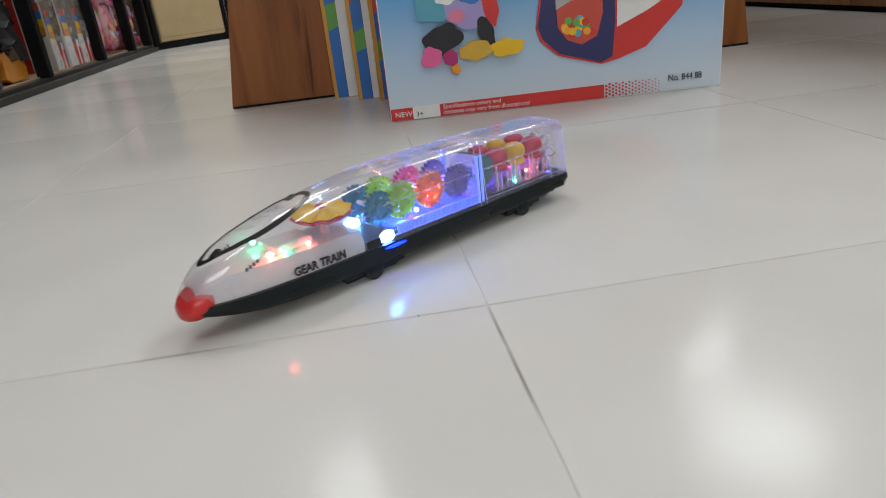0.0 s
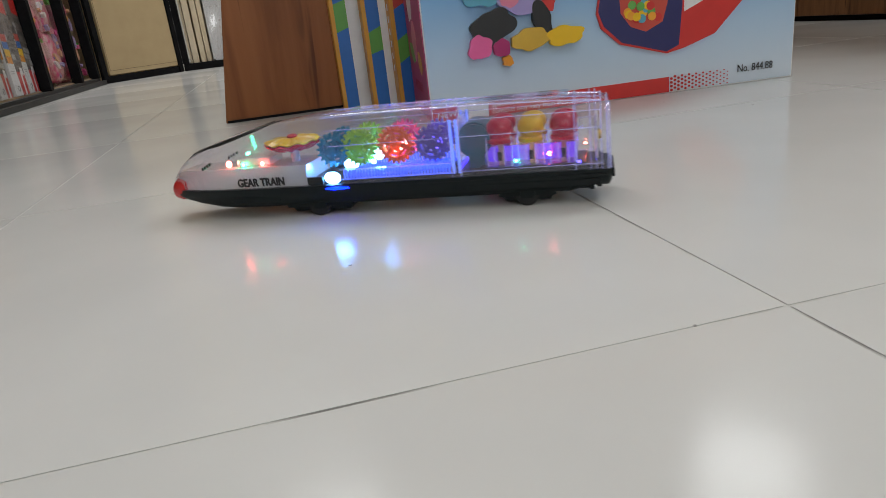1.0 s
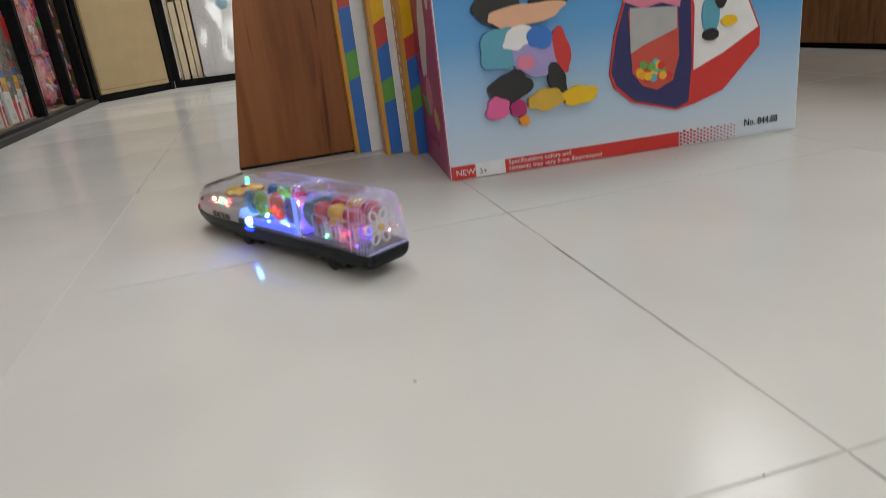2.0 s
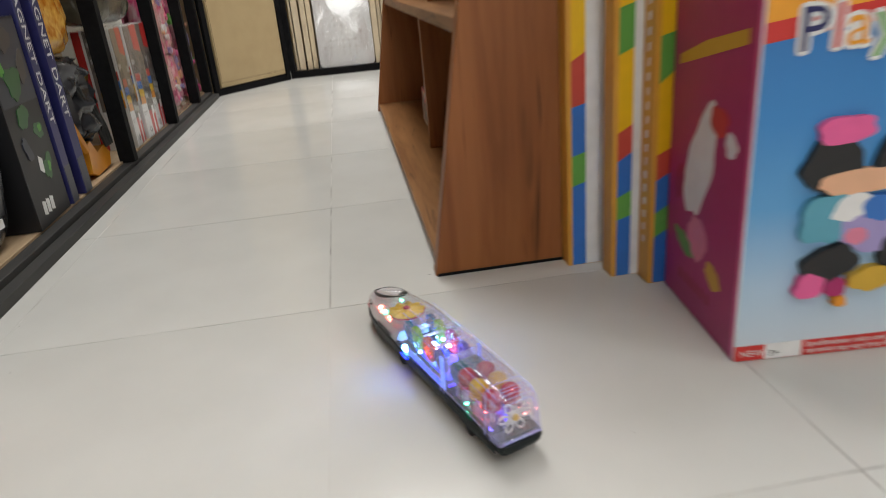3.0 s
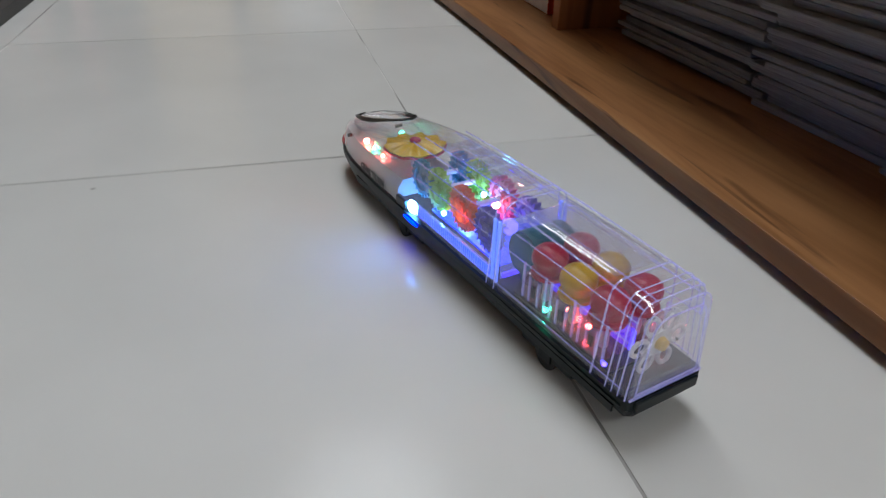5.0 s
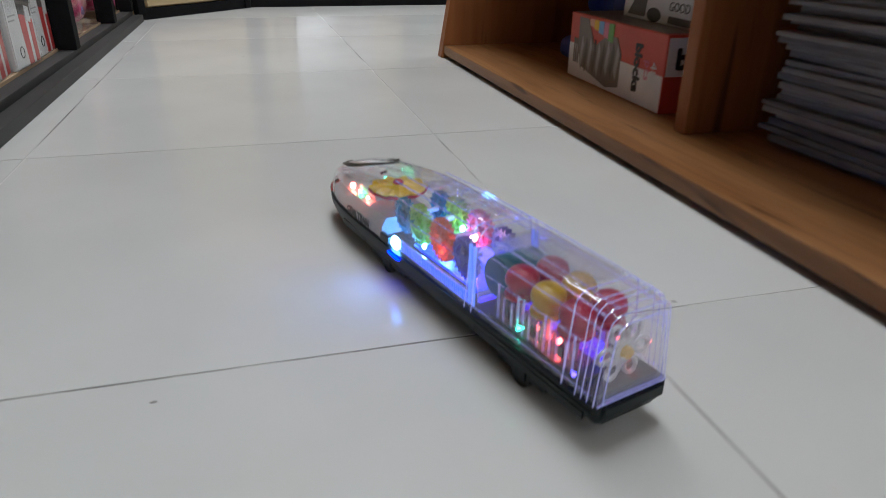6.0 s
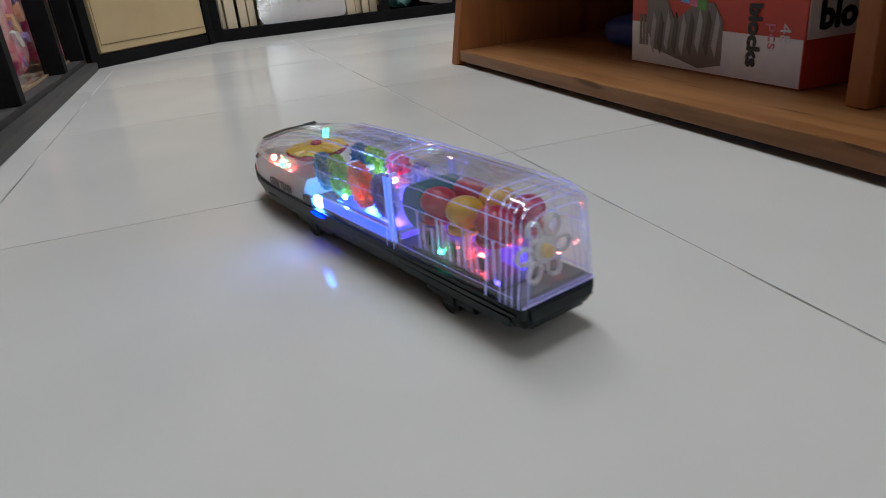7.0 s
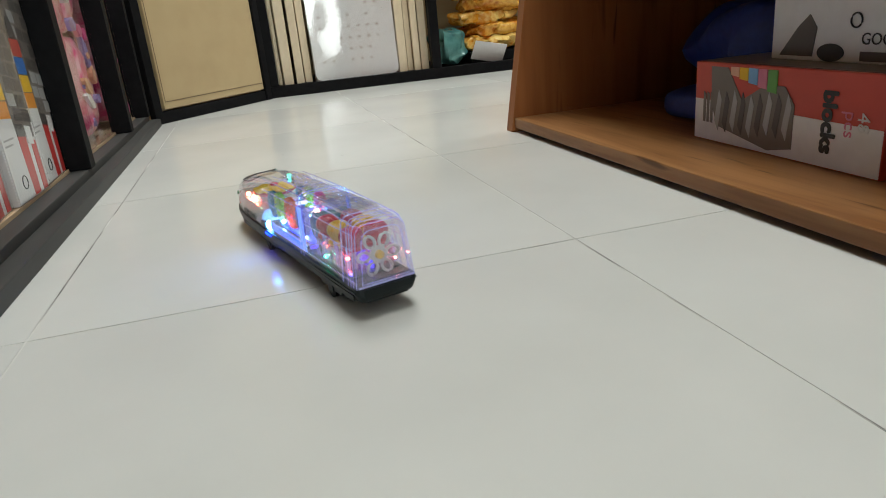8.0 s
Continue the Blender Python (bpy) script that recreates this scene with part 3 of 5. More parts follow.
def play_box():
    b = thing("play_set_box", "large printed cardboard box of a play tent with balls, blue front", "toy box", pose(0.389, -0.241, 0, 0, 0, math.degrees(math.atan2(-0.043, 0.44))))
    part("carton", boxes((0, 0, 0, BOX_L, BOX_D, BOX_H), bevel=0.0015), INK["white"], b, "white cardboard carton")
    layer = [0.0004]

    def f(pts, ink, name="print", label="", step=0.00025):
        layer[0] += step
        return part(name, add_prism(bmesh.new(), pts, -layer[0], 0.0, "y"), ink, b, label)

    front = box_front_material()
    part("front_print", add_prism(bmesh.new(), [(0.0015, 0.0015), (BOX_L - 0.0015, 0.0015), (BOX_L - 0.0015, BOX_H - 0.0015), (0.0015, BOX_H - 0.0015)], -0.0004, 0.0, "y"), front, b, "blue front print fading to white at the bottom")
    # orange head with a curved red edge
    n = 24
    arc = lambda u, lift: 0.2925 + lift + 0.026 * math.sin(math.pi * min(1, max(0, (u + 0.02) / 0.46))) - 0.018 * (u / BOX_L)
    us = [0.0016 + (BOX_L - 0.0032) * i / n for i in range(n + 1)]
    f([(u, arc(u, 0.0)) for u in us] + [(BOX_L - 0.0016, BOX_H - 0.0016), (0.0016, BOX_H - 0.0016)], INK["red"])
    f([(u, arc(u, 0.016)) for u in us] + [(BOX_L - 0.0016, BOX_H - 0.0016), (0.0016, BOX_H - 0.0016)], INK["orange"])
    f(oval(0.405, 0.327, 0.018, 0.018), INK["white"])
    # bottom strip
    f([(0.001, 0.001), (0.285, 0.001), (0.285, 0.0185), (0.001, 0.0165)], INK["red"])
    f([(0.030, 0.0012), (0.066, 0.0014), (0.066, 0.0175), (0.030, 0.0172)], INK["white"])
    dots = bmesh.new()
    for i in range(17):
        for j in range(4):
            add_prism(dots, oval(0.288 + 0.0044 * i, 0.0030 + 0.0044 * j + 0.0022 * (i % 2), 0.0016 - 0.00006 * i, 0.0016 - 0.00006 * i, 8), -layer[0] - 0.0002, 0.0, "y")
    part("print", dots, INK["red"], b, "red dot print", kind="stuff")
    up = Matrix(((1, 0, 0, 0), (0, 0, -1, 0), (0, 1, 0, 0), (0, 0, 0, 1)))
    at = lambda u, z, d=0.0003: Matrix.Translation((u, -layer[0] - d, z)) @ up
    words("lettering", "NEW", 0.0095, INK["white"], b, at(0.006, 0.0055), 0.0002, squash=1.05)
    words("lettering", "Specifications colors and", 0.0078, INK["white"], b, at(0.070, 0.0108), 0.0002)
    words("lettering", "contents may vary from illustrations!", 0.0078, INK["white"], b, at(0.070, 0.0036), 0.0002)
    words("lettering", "3+", 0.009, INK["black"], b, at(0.034, 0.0045), 0.0002)
    words("lettering", "No. 844.88", 0.0125, INK["black"], b, at(0.370, 0.0135), 0.0002, squash=0.8)
    # title: white backing letters with coloured letters over them
    inks = ["navy", "red", "orange", "green", "white", "navy", "red", "green", "blue", "white", "navy", "red", "green"]
    us_t, widths = 0.027, dict(P=0.031, l=0.012, a=0.026, y=0.026, B=0.032, S=0.030, e=0.027, t=0.017)
    u = us_t
    z = 0.2885
    for ch, ink in zip("Play Ball Set", inks):
        if ch != " ":
            w0 = at(u, z)
            back = words("lettering", ch, 0.050, INK["white"], b, w0, 0.0001)
            fat_outline(back, 0.0035)
            words("lettering", ch, 0.050, INK[ink], b, at(u, z, 0.0012), 0.0002)
        u += widths.get(ch, 0.013) * 0.86 + 0.0012
        z += 0.0009
    words("lettering", "Baby Fun", 0.042, INK["white"], b, at(0.078, 0.327), 0.0002)
    words("lettering", "Baby Fun", 0.0405, INK["rose"], b, at(0.080, 0.3277, 0.001), 0.0002)
    words("lettering", "3+", 0.020, INK["white"], b, at(0.318, 0.2745), 0.0002)
    words("lettering", "FOR AGES", 0.0105, INK["white"], b, at(0.306, 0.262), 0.0002)
    for i, w in enumerate((0.028, 0.026, 0.026, 0.022, 0.052)):
        f([(0.379 - w * 0.3, 0.243 - 0.0095 * i), (0.379 + w * 0.7, 0.242 - 0.0095 * i), (0.379 + w * 0.7, 0.247 - 0.0095 * i), (0.379 - w * 0.3, 0.248 - 0.0095 * i)], INK["rose"] if i == 2 else INK["white"])
    # printed tent
    f([(0.198, 0.098), (0.205, 0.140), (0.222, 0.190), (0.240, 0.228), (0.256, 0.248), (0.266, 0.250), (0.276, 0.244), (0.300, 0.250), (0.312, 0.250), (0.326, 0.246), (0.352, 0.205), (0.386, 0.128), (0.386, 0.108), (0.340, 0.062), (0.303, 0.050), (0.281, 0.046), (0.225, 0.062), (0.203, 0.082)], INK["red"])
    f([(0.200, 0.100), (0.208, 0.142), (0.225, 0.192), (0.243, 0.228), (0.258, 0.247), (0.272, 0.246), (0.284, 0.236), (0.298, 0.170), (0.300, 0.100), (0.296, 0.054), (0.281, 0.048), (0.227, 0.064), (0.206, 0.084)], INK["navy"])
    f([(0.288, 0.236), (0.302, 0.247), (0.312, 0.248), (0.324, 0.244), (0.350, 0.204), (0.383, 0.130), (0.340, 0.106), (0.302, 0.090), (0.303, 0.160)], INK["white"])
    f([(0.222, 0.165), (0.282, 0.162), (0.284, 0.110), (0.276, 0.082), (0.256, 0.073), (0.238, 0.080), (0.226, 0.096)], INK["brick"])
    f([(0.224, 0.168), (0.281, 0.164), (0.281, 0.140), (0.240, 0.126), (0.224, 0.118)], INK["grey"])
    f([(0.216, 0.176), (0.240, 0.166), (0.262, 0.170), (0.284, 0.163), (0.286, 0.174), (0.262, 0.179), (0.238, 0.178), (0.218, 0.183)], INK["rose"])
    rnd = random.Random(9)
    for i in range(16):
        f(oval(0.234 + 0.040 * rnd.random(), 0.086 + 0.020 * rnd.random(), 0.0048, 0.0048, 12), INK[("yellow", "green", "orange", "red", "teal")[i % 5]], step=0.00006)
    for cx, cz, rx, rz, ink in ((0.322, 0.150, 0.011, 0.022, "teal"), (0.334, 0.175, 0.009, 0.020, "black"), (0.318, 0.188, 0.010, 0.012, "pink"), (0.345, 0.141, 0.010, 0.006, "yellow"), (0.322, 0.128, 0.010, 0.007, "black")):
        f(oval(cx, cz, rx, rz, 18), INK[ink])
    # the picture's other colours as plain patches
    for k, (cx, cz, rx, rz, turn, ink) in enumerate((
            (0.072, 0.192, 0.028, 0.024, 20, "black"), (0.132, 0.200, 0.022, 0.030, -30, "black"), (0.078, 0.222, 0.024, 0.013, 6, "pink"), (0.100, 0.176, 0.044, 0.012, 4, "peach"),
            (0.070, 0.142, 0.024, 0.020, 30, "teal"), (0.108, 0.132, 0.028, 0.022, -20, "lilac"), (0.140, 0.132, 0.010, 0.024, 10, "red"), (0.092, 0.152, 0.018, 0.012, 30, "white"), (0.116, 0.150, 0.014, 0.014, 0, "blue"), (0.098, 0.124, 0.010, 0.008, 0, "rose"),
            (0.078, 0.098, 0.026, 0.018, 15, "black"), (0.134, 0.100, 0.010, 0.020, 20, "black"), (0.062, 0.078, 0.015, 0.013, 36, "pink"), (0.086, 0.074, 0.010, 0.010, 0, "magenta"), (0.120, 0.080, 0.021, 0.012, 6, "gold"), (0.160, 0.080, 0.022, 0.012, 2, "yellow"), (0.092, 0.060, 0.006, 0.006, 0, "amber"))):
        f(blob(cx, cz, rx, rz, k, turn, 40, 0.30), INK[ink], step=0.00012)
    # crimson side
    g = lambda pts, ink, d: part("print", add_prism(bmesh.new(), pts, -d, 0.0, "x"), ink, b)
    g([(0.0015, 0.0015), (BOX_D - 0.0015, 0.0015), (BOX_D - 0.0015, BOX_H - 0.0015), (0.0015, BOX_H - 0.0015)], INK["magenta"], 0.0004)
    g([(0.0018, 0.002), (0.006, 0.002), (0.006, BOX_H - 0.002), (0.0018, BOX_H - 0.002)], INK["pink"], 0.0007)
    g([(0.020, 0.295), (0.165, 0.262), (0.165, 0.272), (0.100, 0.292), (0.020, 0.308)], INK["gold"], 0.0008)
    for cy, cz, ry, rz, ink, d in ((0.100, 0.170, 0.030, 0.058, "white", 0.0007), (0.098, 0.090, 0.024, 0.024, "rose", 0.0008), (0.062, 0.222, 0.018, 0.014, "red", 0.0010), (0.036, 0.205, 0.012, 0.011, "white", 0.0009), (0.130, 0.075, 0.024, 0.010, "green", 0.0009), (0.150, 0.345, 0.014, 0.012, "white", 0.0009), (0.060, 0.360, 0.030, 0.016, "gold", 0.0009), (0.055, 0.065, 0.020, 0.011, "gold", 0.0009), (0.150, 0.140, 0.012, 0.020, "crimson", 0.0009)):
        g(blob(cy, cz, ry, rz, cy * 50, 20, 40, 0.35), INK[ink], d)
    for i in range(6):
        g([(0.060 + 0.014 * i, 0.030), (0.068 + 0.014 * i, 0.030), (0.068 + 0.014 * i, 0.042), (0.060 + 0.014 * i, 0.042)], INK["crimson"], 0.0007)
    return b


def box_front_material():
    m, nt, p = nodes_of("box_front_print")
    N, L = nt.nodes.new, nt.links.new
    tc, sep, ramp = N("ShaderNodeTexCoord"), N("ShaderNodeSeparateXYZ"), N("ShaderNodeValToRGB")
    rng = N("ShaderNodeMapRange")
    rng.inputs["From Min"].default_value, rng.inputs["From Max"].default_value = 0.0, 0.31
    L(tc.outputs["Object"], sep.inputs[0]), L(sep.outputs["Z"], rng.inputs["Value"]), L(rng.outputs[0], ramp.inputs[0])
    e = ramp.color_ramp.elements
    e[0].position, e[0].color = 0.04, (0.62, 0.70, 0.78, 1)
    e[1].position, e[1].color = 1.0, (0.028, 0.19, 0.52, 1)
    for pos, c in ((0.25, (0.42, 0.58, 0.75, 1)), (0.5, (0.11, 0.36, 0.68, 1)), (0.75, (0.045, 0.25, 0.60, 1))):
        k = ramp.color_ramp.elements.new(pos)
        k.color = c
    L(ramp.outputs[0], p.inputs["Base Color"])
    p.inputs["Roughness"].default_value = 0.35
    return m


play_box()


def board_pack(x, y, w, t, h, label, bands, side_print):
    """A tall flat carton standing on edge: orange narrow side, patterned band, white band."""
    b = thing("board_pack", label, "toy box", pose(x, y, 0), group="flat packs by the rack")
    part("carton", boxes((0, 0, 0, w, t, h), bevel=0.001), PACK_ORANGE, b)
    rnd = random.Random(int(x * 1000))
    low = 0.001
    for i, (top, ink) in enumerate(bands):
        slant = rnd.uniform(0.004, 0.014) if i + 1 < len(bands) else 0.0
        part("print", add_prism(bmesh.new(), [(0.0060, low), (0.0235, low + (last if i else 0)), (0.0235, top + slant), (0.0060, top)], -0.0006, 0.0, "y"), INK[ink], b)
        low, last = top, slant
    part("white_edge", add_prism(bmesh.new(), [(0.0237, 0.001), (w - 0.001, 0.001), (w - 0.001, h - 0.001), (0.0237, h - 0.001)], -0.0007, 0.0, "y"), INK["white"], b, "white paper band")
    if side_print:
        # small print on the narrow side, too small to read
        for i in range(22):
            z = 0.05 + 0.016 * i
            part("print_bar", boxes((-0.0005, t * (0.42 + 0.05 * rnd.random()), z, 0.0, t * (0.56 + 0.06 * rnd.random()), z + 0.0085)), INK["white"], b)
    return b


PACK_ORANGE = mottled("orange_carton", (0.66, 0.32, 0.040), (0.74, 0.38, 0.055), 0.45, 30.0)
board_pack(0.314, 0.0245, 0.200, 0.0245, 0.43, "tall flat carton with yellow, blue and green print", ((0.108, "blue"), (0.147, "green"), (0.208, "blue"), (0.262, "brick"), (0.36, "yellow"), (0.429, "green")), False)
board_pack(0.353, -0.0245, 0.200, 0.0290, 0.43, "tall flat carton with yellow and blue print and white edge", ((0.075, "blue"), (0.104, "green"), (0.148, "blue"), (0.182, "brick"), (0.27, "yellow"), (0.32, "green"), (0.429, "yellow")), False)
board_pack(0.3865, -0.0565, 0.200, 0.0300, 0.43, "tall flat carton with small print on its orange side", ((0.06, "blue"), (0.09, "green"), (0.13, "blue"), (0.16, "brick"), (0.24, "yellow"), (0.29, "green"), (0.429, "yellow")), True)

# ---- left shelving ----
SX, SZ = -0.432, 0.028


def shelving_left():
    s = thing("wall_shelving", "black metal wall shelving with wooden boards and dark kick strip", "shelving", kind="structure")
    y0, y1 = -3.0, 1.955
    part("kick_strip", boxes((SX - 0.022, y0, 0.0, SX, y1, 0.016), bevel=0.0012), KICK, s)
    part("kick_strip", boxes((SX - 0.045, y0, 0.0, SX - 0.0225, y1, 0.026), bevel=0.0012), KICK, s)
    for z in (0.014, 0.62, 1.02, 1.42):
        part("shelf", boxes((X_WEST + 0.05, y0, z, SX - 0.0455, y1, z + 0.016), bevel=0.001), SHELF_TAN, s)
    part("back_panel", boxes((X_WEST + 0.03, y0, 0.0, X_WEST + 0.048, y1, 1.8)), BEIGE, s)
    for y in (-2.4, -1.9, -1.45, -1.0, -0.55, -0.1, 0.868, 1.330, 1.692, 1.935):
        part("upright", boxes((SX - 0.052, y - 0.014, 0.0262, SX - 0.018, y + 0.014, 1.8), bevel=0.0015), BLACK_METAL, s)
    return s


shelving_left()


def upright_pack(name, x, y, z, dx, dy, dz, ink, label, category, turn=0.0, bars=(), lean=0.0):
    """A box or card pack; bars: coloured print on the side facing the aisle (y, z, size, ink)."""
    p = thing(name, label, category, pose(x, y, z, 0, lean, turn))
    part("carton", boxes((-dx, 0, 0, 0, dy, dz), bevel=0.001), ink, p)
    for i, (a, b, c, d, k) in enumerate(bars):
        part("print", add_prism(bmesh.new(), [(a, b), (c, b), (c, d), (a, d)], 0.0, 0.0007 + 0.0002 * i, "x"), INK[k], p)
    return p


ZB = 0.0305
BACK_X = SX - 0.046


def tower_pack(y, turn, label):
    """White and red carton of stacking blocks with a printed tower."""
    p = thing("tower_game_box", label, "toy box", pose(BACK_X, y, ZB, 0, 0, turn), group="stacking game boxes")
    part("carton", boxes((-0.085, 0, 0, 0, 0.099, 0.285), bevel=0.001), WHITE_CARD, p)
    f = lambda pts, ink, d: part("print", add_prism(bmesh.new(), pts, 0.0, d, "x"), INK[ink], p)
    f([(0.052, 0.001), (0.072, 0.001), (0.072, 0.080), (0.050, 0.080)], "red", 0.0005)
    f([(0.084, 0.001), (0.098, 0.001), (0.098, 0.055), (0.084, 0.060)], "red", 0.0005)
    f([(0.050, 0.225), (0.098, 0.215), (0.098, 0.284), (0.050, 0.284)], "red", 0.0011)
    f([(0.001, 0.080), (0.098, 0.060), (0.098, 0.284), (0.001, 0.284)], "stone", 0.0007)
    rnd = random.Random(int(y * 1000))
    for i in range(9):
        for q in range(4):
            a, z = 0.002 + 0.024 * q + 0.006 * (i % 2), 0.074 + 0.0165 * i - 0.004 * q
            f([(a, z), (a + 0.021, z - 0.003), (a + 0.021, z + 0.0105), (a, z + 0.0135)], rnd.choice(("stone", "stone_dark", "grey", "stone_dark")), 0.0009)
    for i, ink in enumerate(("amber", "yellow", "blue", "brick")):
        f([(0.010, 0.088 + 0.020 * i), (0.044, 0.085 + 0.020 * i), (0.044, 0.104 + 0.020 * i), (0.010, 0.107 + 0.020 * i)], ink, 0.0013)
    f([(0.014, 0.168), (0.040, 0.166), (0.032, 0.190), (0.020, 0.191)], "stone_dark", 0.0013)
    f([(0.001, 0.002), (0.050, 0.002), (0.044, 0.086), (0.001, 0.090)], "white", 0.0015)
    f([(0.074, 0.055), (0.090, 0.052), (0.090, 0.072), (0.074, 0.075)], "white", 0.0015)
    f([(0.006, 0.066), (0.034, 0.066), (0.034, 0.068), (0.006, 0.068)], "grey", 0.0018)
    f([(0.006, 0.060), (0.028, 0.060), (0.028, 0.062), (0.006, 0.062)], "grey", 0.0018)
    bm = bmesh.new()
    add_tube(bm, [(0.0016, 0.030 + 0.007 * math.cos(a), 0.020 + 0.007 * math.sin(a)) for a in [2 * math.pi * i / 20 for i in range(20)]], 0.0007, 6, True)
    part("print", bm, INK["black"], p)
    h = lambda pts, ink, d: part("print", add_prism(bmesh.new(), pts, -d, 0.0, "y"), INK[ink], p)
    h([(-0.084, 0.001), (-0.066, 0.001), (-0.066, 0.284), (-0.084, 0.284)], "red", 0.0005)
    h([(-0.060, 0.095), (-0.008, 0.095), (-0.008, 0.284), (-0.060, 0.284)], "stone", 0.0006)
    for i, ink in enumerate(("amber", "yellow", "blue", "brick")):
        h([(-0.052, 0.100 + 0.022 * i), (-0.004, 0.100 + 0.022 * i), (-0.004, 0.121 + 0.022 * i), (-0.052, 0.121 + 0.022 * i)], ink, 0.0011)
    for i in range(5):
        z = 0.19 + 0.019 * i
        h([(-0.056, z), (-0.010, z + 0.004), (-0.010, z + 0.015), (-0.056, z + 0.011)], "grey" if i % 2 else "stone_dark", 0.0009)
    # clear wrap over the pack
    part("wrap", boxes((-0.087, -0.002, 0, 0.003, 0.101, 0.287), bevel=0.002), THIN_WRAP, p, "clear plastic wrap")
    return p


tower_pack(0.995, 3, "white and red stacking block game box, wrapped")
tower_pack(1.103, -2, "white and red stacking block game box, wrapped")
tower_pack(1.211, 1, "white and red stacking block game box, wrapped")


def soft_pack(name, dims, mat, label, category, seed, crease=0.010, scale=30.0, puff=0.6, tag=None):
    bm = bmesh.new()
    add_pillow(bm, *dims, cuts=8, crease=crease, scale=scale, seed=seed, puff=puff)
    p = thing(name, label, category)
    part("pouch", bm, mat, p, smooth=True)
    if tag:
        (x, y, z, w, h, ink) = tag
        part("paper_label", boxes((x, y, z, x + 0.0015, y + w, z + h)), INK[ink], p)
    return p


soft_pack("olive_pack", (BACK_X - 0.10, 0.90, 0.325, BACK_X, 1.28, 0.44), BAG_OLIVE, "dark olive plastic-wrapped pack lying on the game boxes", "pack", 3.0)
# yellow and black toy digger in a clear bag
digger = thing("toy_digger", "orange toy digger with black parts in a clear bag", "toy")
bm = bmesh.new()
add_loft(bm, [[(BACK_X - 0.012 - d, 0.70 + a, ZB + 0.002 + b) for a, b in ((0, 0.012), (0.03, 0), (0.115, 0.004), (0.128, 0.03), (0.10, 0.052), (0.055, 0.046), (0.03, 0.075), (0.012, 0.07))] for d in (0.0, 0.004, 0.07, 0.075)])
part("scoop", bm, ORANGE_TOY, digger, smooth=False)
bm = bmesh.new()
add_tube(bm, [(BACK_X - 0.020, 0.715, ZB + 0.06), (BACK_X - 0.020, 0.660, ZB + 0.14), (BACK_X - 0.022, 0.630, ZB + 0.22)], 0.010, 8)
part("arm", bm, ORANGE_TOY, digger, smooth=True)
bm = bmesh.new()
add_pillow(bm, BACK_X - 0.10, 0.655, ZB + 0.065, BACK_X - 0.006, 0.845, ZB + 0.25, cuts=9, crease=0.026, scale=34, seed=8, puff=0.75)
part("black_wrap", bm, BAG_GREY, digger, "crumpled black plastic", smooth=True)
for k in range(4):
    bm = bmesh.new()
    add_tube(bm, [(BACK_X - 0.006, 0.70 + 0.03 * k, ZB + 0.21 - 0.02 * k), (BACK_X - 0.004, 0.76 + 0.02 * k, ZB + 0.12 - 0.01 * k), (BACK_X - 0.006, 0.80 + 0.012 * k, ZB + 0.05)], 0.004, 6)
    part("strut", bm, TYRE, digger, smooth=True)
soft_pack("orange_pack", (BACK_X - 0.12, 0.57, 0.28, BACK_X - 0.01, 0.83, 0.42), SNACK, "orange packet in shiny wrap", "pack", 9.0)


def dart_box(y, turn, label):
    """Flat navy box standing on edge, its narrow side lettered from top to bottom."""
    p = thing("dart_game_box", label, "toy box", pose(BACK_X + 0.004, y, ZB, 0, 0, turn), group="dart game boxes")
    part("carton", boxes((-0.30, 0, 0, 0, 0.034, 0.42), bevel=0.001), INK["navy"], p)
    side = Matrix(((0, 0, 1, 0), (0, 1, 0, 0), (-1, 0, 0, 0), (0, 0, 0, 1)))
    words("lettering", "MAGNET DART", 0.027, INK["white"], p, Matrix.Translation((0.0006, 0.007, 0.40)) @ side, 0.0002, squash=1.35)
    part("print", boxes((0.0, 0.002, 0.002, 0.0006, 0.032, 0.07)), INK["dusk"], p)
    return p


dart_box(0.598, -2, "navy flat dart game box with white lettered side")
dart_box(0.530, 3, "navy flat dart game box with white lettered side")


def dark_pack(y0, y1, seed, label):
    p = soft_pack("dark_pack", (BACK_X - 0.14, y0, ZB, BACK_X - 0.004, y1, 0.40), BAG_GREY, label, "pack", seed, 0.014, 18.0, 0.45)
    rnd = random.Random(int(seed * 10))
    for i in range(9):
        yy, zz = y0 + (y1 - y0) * rnd.uniform(0.2, 0.8), rnd.uniform(0.07, 0.35)
        bm = add_prism(bmesh.new(), blob(yy, zz, rnd.uniform(0.006, 0.016), rnd.uniform(0.005, 0.013), seed + i, 30 * i, 18, 0.5), BACK_X - 0.012, BACK_X - 0.0015 + 0.0003 * i, "x")
        part("printed_patch", bm, INK[("leaf", "dusk", "dusk", "grey", "stone_dark")[i % 5]], p)
    part("paper_label", boxes((BACK_X + 0.001, (y0 + y1) / 2, 0.075, BACK_X + 0.003, (y0 + y1) / 2 + 0.03, 0.088)), INK["white"], p)
    return p




